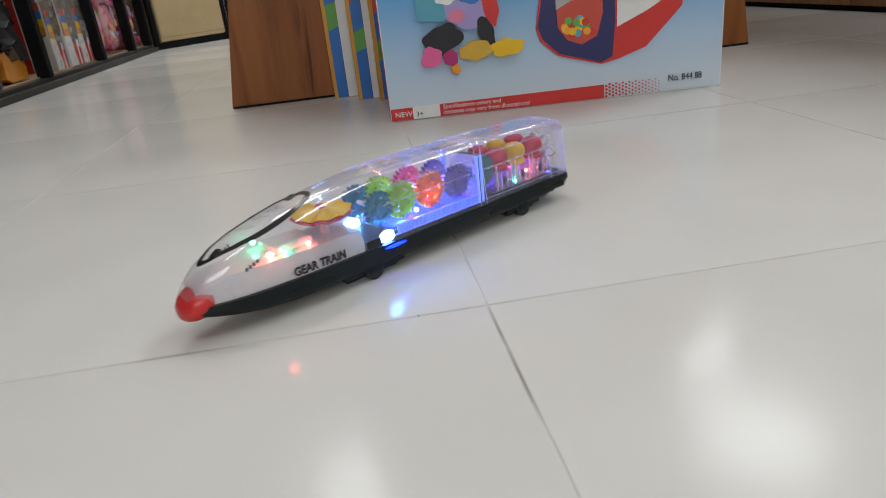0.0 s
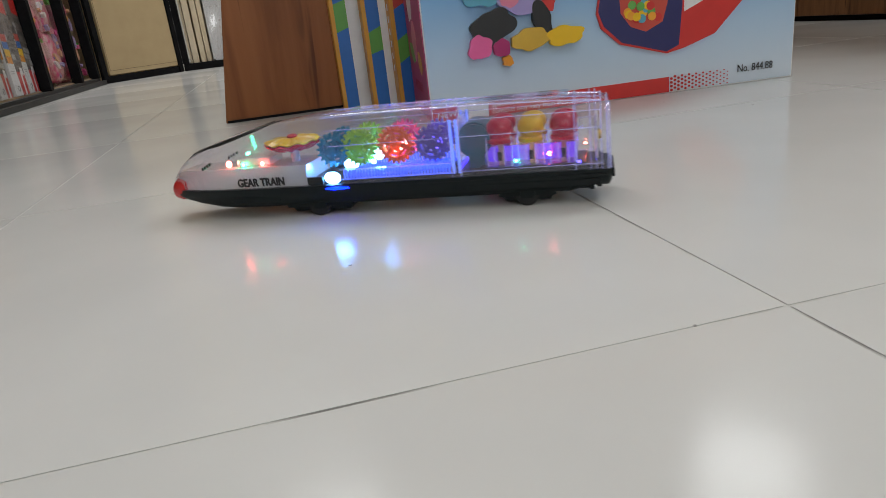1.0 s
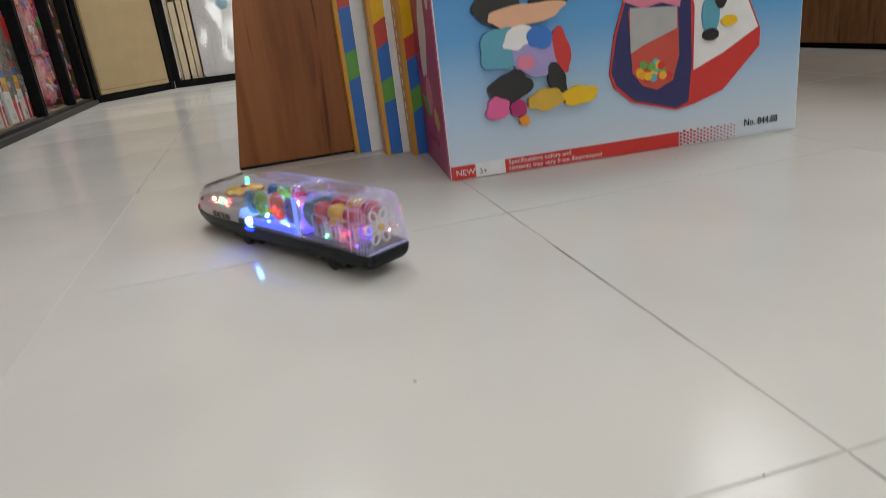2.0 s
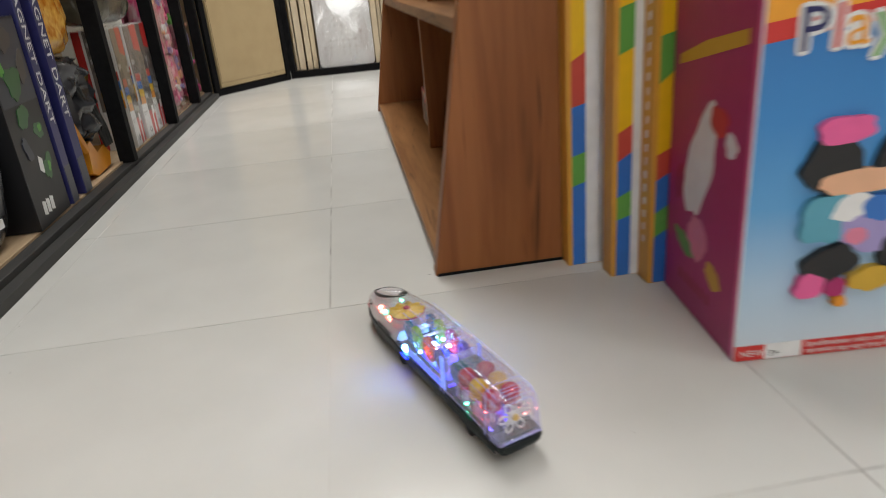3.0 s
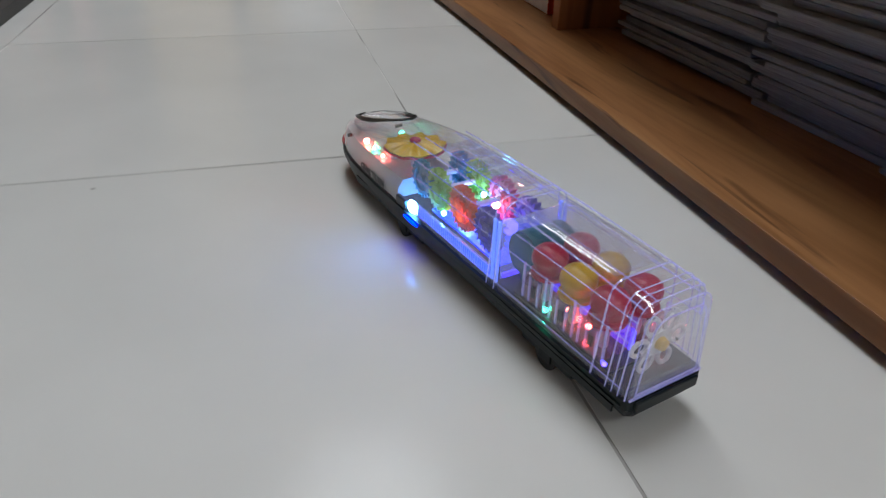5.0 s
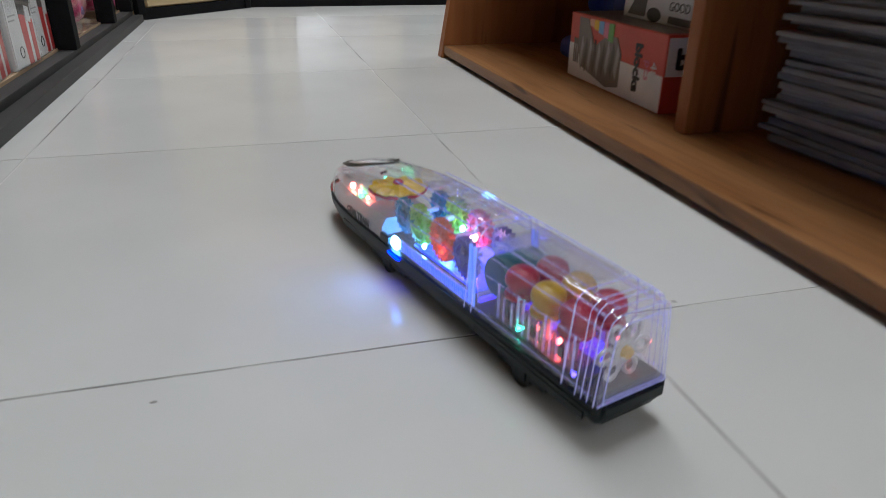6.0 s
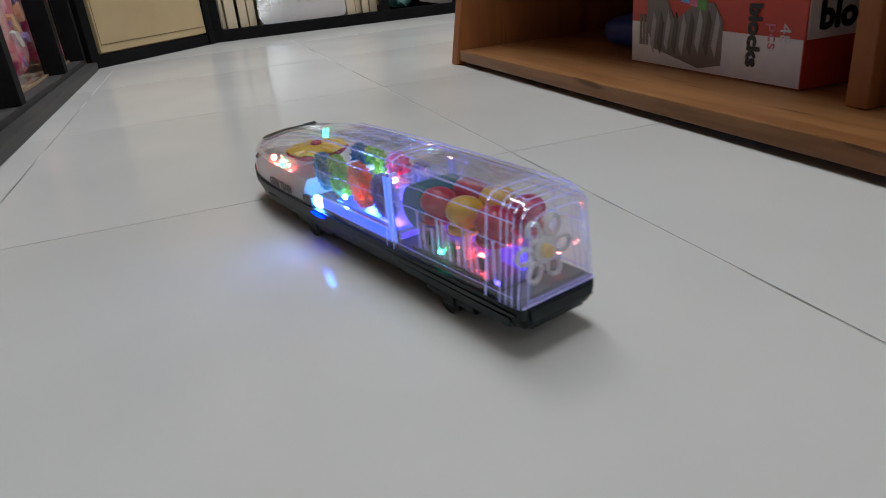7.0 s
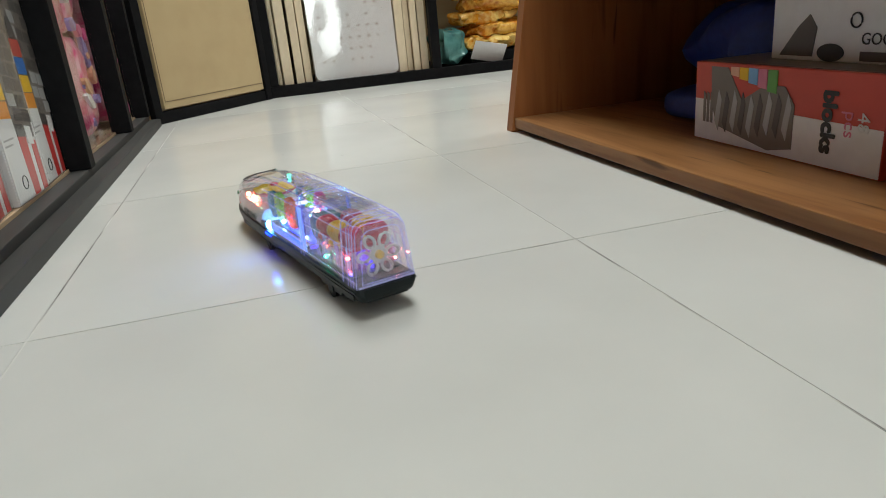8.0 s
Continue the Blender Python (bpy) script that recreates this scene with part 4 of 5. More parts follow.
def black_toy_box():
    """Black printed carton facing the aisle, with green pictures and white print too blurred to read."""
    p = thing("black_toy_box", "black printed toy box with green pictures and white print", "toy box", pose(BACK_X + 0.006, 0.376, ZB, 0, 0, 2))
    part("carton", boxes((-0.12, 0, 0, 0, 0.145, 0.335), bevel=0.0012), INK["black"], p)
    f = lambda pts, ink, d: part("print", add_prism(bmesh.new(), pts, 0.0, d, "x"), INK[ink], p)
    f([(0.004, 0.20), (0.141, 0.20), (0.141, 0.331), (0.004, 0.331)], "dusk", 0.0004)
    for i, (y, z, ry, rz, ink) in enumerate(((0.105, 0.150, 0.020, 0.013, "leaf"), (0.112, 0.153, 0.008, 0.006, "green"), (0.100, 0.086, 0.022, 0.015, "leaf"), (0.106, 0.088, 0.009, 0.007, "green"), (0.060, 0.180, 0.018, 0.024, "leaf"), (0.040, 0.130, 0.022, 0.012, "dusk"), (0.066, 0.236, 0.024, 0.030, "leaf"), (0.112, 0.255, 0.016, 0.024, "stone_dark"), (0.030, 0.270, 0.014, 0.022, "green"), (0.080, 0.300, 0.026, 0.014, "stone_dark"))):
        f(blob(y, z, ry, rz, i + 0.4, 24 * i, 22, 0.5), ink, 0.0006 + 0.0002 * i)
    f([(0.066, 0.088), (0.079, 0.080), (0.084, 0.104), (0.071, 0.112)], "white", 0.0009)
    for i in range(3):
        y = 0.030 + 0.017 * i
        f([(y, 0.020), (y + 0.012, 0.017), (y + 0.014, 0.040), (y + 0.002, 0.043)], "white", 0.0009)
    return p


black_toy_box()
dark_pack(0.14, 0.355, 2.5, "dark plastic-bagged toy with green parts")
dark_pack(-0.09, 0.08, 3.5, "dark plastic-bagged toy on the wooden shelf")
soft_pack("orange_pack", (BACK_X - 0.12, -0.35, ZB, BACK_X - 0.005, -0.12, 0.30), SNACK, "orange packet in shiny wrap", "pack", 12.0)


def pink_set(y0, y1, seed, label):
    """A clear-fronted pouch of pink toys hanging on its card."""
    p = thing("pink_toy_pack", label, "toy pack", group="pink toy packs")
    part("backing_card", boxes((BACK_X - 0.07, y0, ZB, BACK_X - 0.066, y1, 0.42)), INK["rose"], p)
    rnd = random.Random(seed)
    bm = bmesh.new()
    add_pillow(bm, BACK_X - 0.064, y0 + 0.006, ZB + 0.01, BACK_X - 0.006, y1 - 0.006, 0.20, crease=0.006, scale=40, seed=seed, puff=0.55)
    part("pouch", bm, PINK_BAG, p, smooth=True)
    bm = bmesh.new()
    add_pillow(bm, BACK_X - 0.060, y0 + 0.01, 0.205, BACK_X - 0.006, y1 - 0.01, 0.41, crease=0.010, scale=40, seed=seed + 4, puff=0.6)
    part("pouch", bm, PINK_BAG, p, smooth=True)
    for i in range(26):
        yy, zz = y0 + 0.015 + (y1 - y0 - 0.03) * rnd.random(), rnd.uniform(0.05, 0.39)
        r = rnd.uniform(0.005, 0.014)
        bm = add_prism(bmesh.new(), blob(yy, zz, r, r * rnd.uniform(0.8, 2.2), seed * 7.0 + i, rnd.uniform(0, 90), 14, 0.4), BACK_X - 0.010, BACK_X - 0.004 + 0.00025 * i, "x")
        part("toy_piece", bm, INK[rnd.choice(("lilac", "peach", "white", "green", "amber", "pink", "lilac", "magenta", "rose"))], p)
    part("wrap", boxes((BACK_X - 0.064, y0, ZB, BACK_X + 0.004, y1, 0.42), bevel=0.004), THIN_WRAP, p, "clear plastic front")
    return p


pink_set(1.365, 1.500, 1, "pink toy pack with lilac pieces in clear plastic")
pink_set(1.520, 1.660, 2, "pink and white toy pack in clear plastic")
pink_set(1.720, 1.890, 3, "bright pink toy pack in clear plastic")
for k, yy in enumerate((-2.3, -1.8, -1.3, -0.9, -0.5)):
    soft_pack("dark_pack", (BACK_X - 0.14, yy - 0.16, ZB, BACK_X - 0.004, yy + 0.16, 0.36), (BAG_GREY, PINK_BAG, BAG_OLIVE)[k % 3], "plastic-bagged soft toy lying on the shelf", "pack", 20.0 + k)

# ---- corner cupboard, set across the corner ----
CX0, CY0, CX1, CY1 = -0.436, 1.985, -0.189, 2.262
ang = math.degrees(math.atan2(CY1 - CY0, CX1 - CX0))
clen = math.hypot(CX1 - CX0, CY1 - CY0)


def corner_cupboard():
    c = thing("corner_cupboard", "beige laminate cupboard set across the corner, black framed", "cupboard", pose(CX0, CY0, 0, 0, 0, ang))
    part("body", boxes((0.0, 0.012, 0.0, clen, 0.40, 1.8)), BEIGE, c)
    part("kick_plate", boxes((0.0, -0.004, 0.0, clen, 0.0115, 0.026), bevel=0.001), BLACK_METAL, c)
    door = part("door", boxes((0.016, -0.004, 0.030, clen - 0.012, 0.0115, 1.75), bevel=0.002), BEIGE, c)
    part("groove", boxes((0.020, -0.0052, 0.046, clen - 0.016, -0.0045, 0.0475)), BEIGE_LINE, door)
    part("groove", boxes((0.020, -0.0052, 0.046, 0.0212, -0.0045, 1.74)), BEIGE_LINE, door)
    part("post", boxes((clen - 0.010, -0.010, 0.0, clen + 0.010, 0.0115, 1.8), bevel=0.0015), BLACK_METAL, c)
    part("post", boxes((-0.016, -0.006, 0.0, 0.006, 0.0115, 1.8), bevel=0.0015), BLACK_METAL, c)
    return c


corner_cupboard()

# ---- back shelving ----
BY = 2.282


def shelving_back():
    s = thing("back_shelving", "black metal shelving along the back with raised bottom shelf", "shelving", kind="structure")
    part("kick_strip", boxes((-0.175, BY, 0.0, 1.9, BY + 0.02, 0.030), bevel=0.0012), BLACK_METAL, s)
    for z in (0.012, 0.52, 0.95, 1.35):
        part("shelf", boxes((-0.175, BY + 0.0205, z, 1.9, BY + 0.36, z + 0.016), bevel=0.001), BLACK_METAL, s)
    part("back_panel", boxes((-0.175, BY + 0.362, 0.0, 1.9, BY + 0.378, 1.7)), BEIGE, s)
    for x in (-0.165, 0.305, 0.80, 1.30, 1.88):
        part("upright", boxes((x - 0.013, BY + 0.002, 0.0302, x + 0.013, BY + 0.030, 1.7), bevel=0.0015), BLACK_METAL, s)
    return s


shelving_back()


def leaning_board(x, w, h, y, turn, mat, label):
    b = thing("leaning_board", label, "board", pose(x, y, 0.0285, 0, 0, turn), group="boards on the back shelf")
    part("board", boxes((0, 0, 0, w, 0.30, h), bevel=0.002), mat, b)
    return b


for x, w, h, turn in ((-0.148, 0.010, 0.36, 3), (-0.134, 0.027, 0.33, 6), (-0.100, 0.022, 0.37, -2), (-0.074, 0.020, 0.35, 4)):
    leaning_board(x, w, h, BY + 0.034 + 0.012 * (w < 0.021), turn, CREAM_CARD, "cream board standing on edge on the back shelf")
for x, w, h, turn in ((0.199, 0.024, 0.36, -3), (0.2265, 0.016, 0.35, 1), (0.2445, 0.019, 0.37, -1), (0.2665, 0.022, 0.34, 2)):
    leaning_board(x, w, h, BY + 0.034 + 0.010 * (w < 0.018), turn, CREAM_CARD, "cream board standing on edge on the back shelf")


def wrapped_board():
    b = thing("white_board", "large white board in clear shiny plastic wrap", "board", pose(-0.045, BY + 0.030, 0.0292, -4, 0, -1.0))
    outline = []
    for cx, cz, a0 in ((0.018, 0.018, 180), (0.222, 0.018, 270), (0.222, 0.372, 0), (0.018, 0.372, 90)):
        outline += [(cx + 0.018 * math.cos(radians(a0 + k * 18)), cz + 0.018 * math.sin(radians(a0 + k * 18))) for k in range(6)]
    part("board", add_prism(bmesh.new(), outline, 0.0, 0.012, "y"), SHEET, b)
    rnd = random.Random(11)
    for i in range(7):
        for j in range(8):
            if rnd.random() < 0.8:
                x, z = 0.030 + 0.027 * i, 0.050 + 0.030 * j
                part("printed_mark", add_prism(bmesh.new(), oval(x, z, 0.0048, 0.0038, 10), -0.0006, 0.0, "y"), FAINT_MARK, b)
    part("print", add_prism(bmesh.new(), oval(0.135, 0.300, 0.03, 0.022, 20), -0.0008, 0.0, "y"), INK["teal"], b)
    bm = bmesh.new()
    bmesh.ops.create_grid(bm, x_segments=22, y_segments=30, size=0.5)
    for v in bm.verts:
        x, z = (v.co.x + 0.5) * 0.246 - 0.003, (v.co.y + 0.5) * 0.40
        v.co = Vector((x, -0.004 - 0.0016 * noise.noise(Vector((x * 16, z * 9, 2))), z))
    bmesh.ops.solidify(bm, geom=bm.faces[:], thickness=0.0005)
    part("wrap", bm, clear("clear_wrap", (0.98, 0.98, 0.98), 0.05, 1.0, 0.03), b, "wrinkled clear plastic wrap", smooth=True)
    return b


wrapped_board()
soft_pack("teal_bag", (0.325, BY + 0.04, 0.0285, 0.415, BY + 0.16, 0.135), TEAL_BAG, "crumpled teal plastic bag on the back shelf", "bag", 14.0, 0.026, 26.0, 0.55)
for k, (x, z, w, h) in enumerate(((0.405, 0.062, 0.22, 0.045), (0.43, 0.096, 0.24, 0.05), (0.40, 0.135, 0.20, 0.045), (0.425, 0.168, 0.25, 0.055), (0.395, 0.210, 0.23, 0.045), (0.42, 0.245, 0.24, 0.055))):
    soft_pack("snack_packet", (x, BY + 0.045 + 0.008 * (k % 3), z, x + w, BY + 0.22, z + h), SNACK if k % 2 else SNACK_YELLOW, "shiny orange and yellow packet in a heap", "packet", 30.0 + k, 0.026, 46.0, 0.75)
tagged(part("dark_tray", boxes((0.425, BY + 0.05, 0.0285, 0.68, BY + 0.26, 0.0585), bevel=0.003), BLACK_METAL), "low black tray under the packets", "tray")
tagged(part("price_card", boxes((-0.05, -0.0008, -0.03, 0.05, 0.0008, 0.03)), INK["white"], m=pose(0.475, BY + 0.028, 0.058, 28, 12, 0)), "white paper price card", "card")
soft_pack("snack_packet", (0.84, BY + 0.045, 0.0285, 1.25, BY + 0.2, 0.25), SNACK, "shiny orange and yellow packet in a heap", "packet", 44.0)

# ---- low cabinet along the far right ----


def low_cabinet():
    c = thing("low_cabinet", "brown wooden low cabinet row with plain doors", "cabinet")
    part("carcass", boxes((1.512, -1.6, 0.012, 1.90, 2.2, 0.92), bevel=0.001), WOOD_CAB, c)
    part("plinth", boxes((1.515, -1.6, 0.0, 1.89, 2.2, 0.0115)), BLACK_METAL, c)
    part("top", boxes((1.49, -1.62, 0.9205, 1.91, 2.22, 0.945), bevel=0.002), WOOD_CAB, c)
    for i in range(9):
        y = -1.595 + 0.42 * i
        part("door", boxes((1.497, y + 0.002, 0.014, 1.5115, y + 0.418, 0.915), bevel=0.0012), WOOD_CAB, c)
    return c


low_cabinet()

# ---- toy train: rear of the shell at local y = 0, nose towards +y ----
SEAM = 0.0212
ROOF = [(0.0, 0.0612), (0.006, 0.0632), (0.06, 0.0650), (0.12, 0.0657), (0.16, 0.0656), (0.187, 0.0648), (0.208, 0.0630), (0.230, 0.0600), (0.248, 0.0562), (0.265, 0.0512), (0.278, 0.0464), (0.289, 0.0408), (0.297, 0.0345), (0.302, 0.0282)]
HALF = [(0.0, 0.0205), (0.17, 0.0215), (0.222, 0.0212), (0.245, 0.0205), (0.261, 0.0193), (0.272, 0.0178), (0.283, 0.0153), (0.292, 0.0120), (0.298, 0.0088), (0.303, 0.0052), (0.308, 0.0025)]
NOSE_FROM = 0.172


def along(table, y):
    return float(np.interp(y, [a for a, b in table], [b for a, b in table]))


def shell_ring(y, inset=0.0, low=SEAM, lift=0.0):
    """Rounded cross-section of the shell, from one side of the seam over the roof to the other."""
    w, h = along(HALF, y) - inset, along(ROOF, y) - inset + lift
    h = max(h, low + 0.002)
    top = w * (0.84 if y < NOSE_FROM else 0.84 - 0.25 * min(1, (y - NOSE_FROM) / 0.1))
    r = min(0.007 + 0.03 * max(0, y - NOSE_FROM), (h - low) * 0.6, top * 0.85)
    pts = [(-w, low)]
    for k in range(7):
        a = math.pi - k * math.pi / 12
        pts.append((-top + r + r * math.cos(a), h - r + r * math.sin(a)))
    for k in range(7):
        a = math.pi / 2 - k * math.pi / 12
        pts.append((top - r + r * math.cos(a), h - r + r * math.sin(a)))
    pts.append((w, low))
    # the nose rounds off into a dome
    t = min(1.0, max(0.0, (y - NOSE_FROM) / 0.06))
    n = len(pts) - 1
    bow = [math.pi * i / n for i in range(n + 1)]
    dome = [(-math.copysign(w * abs(math.cos(a)) ** 0.6, math.cos(a)), low + (h - low) * abs(math.sin(a)) ** 0.6) for a in bow]
    return [(a * (1 - t) + c * t, y, b * (1 - t) + d * t) for (a, b), (c, d) in zip(pts, dome)]


SHELL_YS = [0.0, 0.004, 0.02, 0.05, 0.09, 0.12, 0.15, 0.17, 0.186, 0.20, 0.212, 0.223, 0.234, 0.245, 0.255, 0.264, 0.271, 0.278, 0.284, 0.289, 0.293, 0.298, 0.302]


def gear_mesh(r, teeth, thick):
    """A spur gear with deep pointed teeth, a recessed web with round holes between spokes and a raised hub; it turns about local x."""
    bm = bmesh.new()
    rim = []
    for i in range(teeth):
        for da, rr in ((0.0, 0.80), (0.22, 0.82), (0.42, 1.0), (0.58, 1.0), (0.78, 0.82)):
            a = 2 * math.pi * (i + da) / teeth
            rim.append((r * rr * math.cos(a), r * rr * math.sin(a)))
    n = len(rim)
    inner = [(0.64 * r * math.cos(2 * math.pi * i / n), 0.64 * r * math.sin(2 * math.pi * i / n)) for i in range(n)]
    rows = [[bm.verts.new((x, a, b)) for a, b in pts] for x, pts in ((-thick / 2, rim), (thick / 2, rim), (thick / 2, inner), (-thick / 2, inner))]
    for q in range(4):
        for i in range(n):
            j = (i + 1) % n
            bm.faces.new((rows[q][i], rows[q][j], rows[(q + 1) % 4][j], rows[(q + 1) % 4][i]))
    for k in range(6):
        add_box(bm, -thick * 0.25, -0.12 * r, 0.2 * r, thick * 0.25, 0.12 * r, 0.7 * r, m=pose(0, 0, 0, 60 * k, 0, 0))
    add_tube(bm, [(0, 0.47 * r * math.cos(a), 0.47 * r * math.sin(a)) for a in [2 * math.pi * i / 24 for i in range(24)]], thick * 0.24, 6, True)
    add_cyl(bm, 0.28 * r, 0.28 * r, thick * 1.35, pose(0, 0, 0, 0, 90, 0), 16)
    return bm


def on_shell(x, y, lift=0.0):
    """Height of the shell's outside at a place in plan."""
    ring = [(p[0], p[2]) for p in shell_ring(y)]
    return float(np.interp(x, [p[0] for p in ring], [p[1] for p in ring])) + lift


def ball_part(name, r, at, mat, parent, label=""):
    return part(name, add_ball(bmesh.new(), 1.0, Matrix.Translation(at) @ Matrix.Diagonal((*((r, r, r) if isinstance(r, float) else r), 1)), 12, 8), mat, parent, label, smooth=True)


def train():
    t = thing("toy_train", "clear plastic toy bullet train with coloured gears and lit lamps", "toy train")
    # dark base tub
    base_bm = bmesh.new()
    rings = []
    for y, shrink in ((-0.0028, 0.0040), (-0.0024, 0.0022), (-0.0014, 0.0008), (0.0, 0.0), (0.010, 0), (0.022, 0), (0.07, 0), (0.11, 0), (0.16, 0), (0.20, 0), (0.222, 0), (0.245, 0), (0.261, 0), (0.278, 0), (0.289, 0), (0.297, 0), (0.302, 0)):
        w = along(HALF, max(0, y)) + 0.0012 - shrink
        low = 0.0076 if y < 0.250 else 0.0076 + 0.0087 * ((y - 0.250) / 0.052) ** 1.4
        low = low + 0.0030 * min(1, max(0, (0.022 - y) / 0.012)) + shrink
        top = SEAM - shrink * 0.4
        b = w * 0.84
        half = [(w, top), (w, top - 0.0040), (w - 0.0010, low + 0.0040), (b + 0.0008, low + 0.0012), (b - 0.0012, low)]
        rings.append([(-x, y, z) for x, z in half] + [(x, y, z) for x, z in reversed(half)])
    add_loft(base_bm, rings)
    base = part("base", base_bm, BASE_PLASTIC, t, "dark green plastic base", smooth=True)
    for y0, y1 in ((0.163, 0.212), (0.030, 0.068)):
        # wheel truck: a tapered block between the wheels, with axle boxes
        bm = bmesh.new()
        add_prism(bm, [(y0, 0.0090), (y0 + 0.005, 0.0026), (y1 - 0.005, 0.0026), (y1, 0.0090)], -0.0150, 0.0150, "x")
        part("wheel_truck", bm, BASE_PLASTIC, base)
        for s in (-1, 1):
            part("axle_box", boxes((s * 0.0190 - 0.0012, (y0 + y1) / 2 - 0.0045, 0.0048, s * 0.0190 + 0.0012, (y0 + y1) / 2 + 0.0045, 0.0105), bevel=0.0006), BASE_PLASTIC, base)
            part("side_skirt", boxes((s * 0.0180 - 0.0014, y0 + 0.001, 0.0062, s * 0.0180 + 0.0014, y1 - 0.001, 0.0098), bevel=0.0006), BASE_PLASTIC, base)
    for y0, y1, lo in ((0.086, 0.142, 0.0074), (0.010, 0.026, 0.0086)):
        part("underside_block", boxes((-0.0172, y0, lo, 0.0172, y1, 0.0110), bevel=0.0008), BASE_PLASTIC, base)
    # upturned lip and coupler teeth at the tail
    part("tail_lip", boxes((-0.0175, -0.0042, 0.0150, 0.0175, -0.0026, 0.0206), bevel=0.0007), BASE_PLASTIC, base)
    for k in range(3):
        part("tail_step", boxes((-0.0150, -0.0010 + 0.0045 * k, 0.0100 - 0.0014 * k, 0.0150, 0.0020 + 0.0045 * k, 0.0124), bevel=0.0004), BASE_PLASTIC, base)
    for s in (-1, 1):
        part("side_rib", boxes((s * 0.0212 - 0.0013, 0.0, 0.0176, s * 0.0212 + 0.0013, 0.185, 0.0188)), BASE_PLASTIC, base)
        for y0, y1 in ((0.004, 0.086), (0.214, 0.250)):
            part("side_panel", boxes((s * 0.0214 - 0.0006, y0, 0.0118, s * 0.0214 + 0.0004, y1, 0.0158), bevel=0.0003), BASE_PLASTIC, base)
    part("deck", boxes((-0.0188, 0.002, SEAM + 0.0002, 0.0188, 0.215, SEAM + 0.0022)), BASE_PLASTIC, base)
    wheels = []
    for y in (0.188, 0.049):
        for s in (-1, 1):
            bm = bmesh.new()
            add_cyl(bm, 0.0072, 0.0072, 0.0038, pose(0, 0, 0, 0, 90, 0), 24)
            add_cyl(bm, 0.0035, 0.0035, 0.0048, pose(0, 0, 0, 0, 90, 0), 12)
            w = part("wheel", bm, TYRE, t, smooth=True)
            w.matrix_basis = pose(s * 0.0174, y, 0.0072)
            wheels.append(w)
    # clear shell, with thickness
    bm = bmesh.new()
    add_loft(bm, [shell_ring(y) for y in SHELL_YS], close=False, caps=False)
    bmesh.ops.solidify(bm, geom=bm.faces[:], thickness=0.0009)
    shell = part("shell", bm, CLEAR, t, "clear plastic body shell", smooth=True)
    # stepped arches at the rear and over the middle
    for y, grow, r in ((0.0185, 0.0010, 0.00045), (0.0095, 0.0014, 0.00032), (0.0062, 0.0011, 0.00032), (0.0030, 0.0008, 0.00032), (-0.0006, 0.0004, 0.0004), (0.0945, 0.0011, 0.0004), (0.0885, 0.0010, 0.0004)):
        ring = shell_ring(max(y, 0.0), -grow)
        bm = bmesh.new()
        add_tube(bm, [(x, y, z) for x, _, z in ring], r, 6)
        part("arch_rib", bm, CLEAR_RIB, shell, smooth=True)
    bm = bmesh.new()
    add_prism(bm, [(x, z) for x, _, z in shell_ring(0.0, 0.0004)], -0.0018, -0.0009, "y")
    part("rear_window", bm, CLEAR, shell)
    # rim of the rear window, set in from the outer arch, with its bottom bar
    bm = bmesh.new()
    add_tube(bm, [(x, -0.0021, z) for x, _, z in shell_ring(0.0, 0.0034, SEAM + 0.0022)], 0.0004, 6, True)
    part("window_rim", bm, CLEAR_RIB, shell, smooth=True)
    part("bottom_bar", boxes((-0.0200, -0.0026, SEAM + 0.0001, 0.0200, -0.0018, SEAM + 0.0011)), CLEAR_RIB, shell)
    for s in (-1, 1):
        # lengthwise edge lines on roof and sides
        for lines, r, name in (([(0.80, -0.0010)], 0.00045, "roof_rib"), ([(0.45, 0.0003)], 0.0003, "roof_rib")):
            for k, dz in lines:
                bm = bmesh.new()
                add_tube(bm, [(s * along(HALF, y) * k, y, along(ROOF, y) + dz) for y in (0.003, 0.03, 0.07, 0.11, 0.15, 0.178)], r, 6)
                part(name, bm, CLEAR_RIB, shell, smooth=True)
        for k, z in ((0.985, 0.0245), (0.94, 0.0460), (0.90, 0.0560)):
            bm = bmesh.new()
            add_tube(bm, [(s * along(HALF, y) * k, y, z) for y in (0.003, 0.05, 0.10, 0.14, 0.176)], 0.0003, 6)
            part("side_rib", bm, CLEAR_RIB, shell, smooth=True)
        # finned clear bar; its own emission stands in for the side lamp's light
        bar = part("light_bar", boxes((s * 0.0196 - 0.0009, 0.0950, SEAM + 0.0024, s * 0.0196 + 0.0009, 0.1700, SEAM + 0.0030), bevel=0.0002), FIN_GLOW, t, "finned clear bar with the lamp's blue glow put in")
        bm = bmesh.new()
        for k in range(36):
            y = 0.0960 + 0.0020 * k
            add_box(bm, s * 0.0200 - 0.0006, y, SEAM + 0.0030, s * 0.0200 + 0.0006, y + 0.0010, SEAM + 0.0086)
        part("fins", bm, FIN_GLOW, bar, kind="stuff")
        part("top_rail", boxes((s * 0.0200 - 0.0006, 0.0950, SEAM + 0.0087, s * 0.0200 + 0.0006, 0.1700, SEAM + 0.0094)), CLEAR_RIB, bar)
        # clear pillars emit by themselves, imitating the blue light caught in them
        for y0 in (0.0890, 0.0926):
            part("pillar", boxes((s * 0.0196 - 0.0008, y0, SEAM + 0.002, s * 0.0196 + 0.0008, y0 + 0.0018, 0.057), bevel=0.0006), PILLAR_GLOW, shell, "clear pillar with blue glow put in")
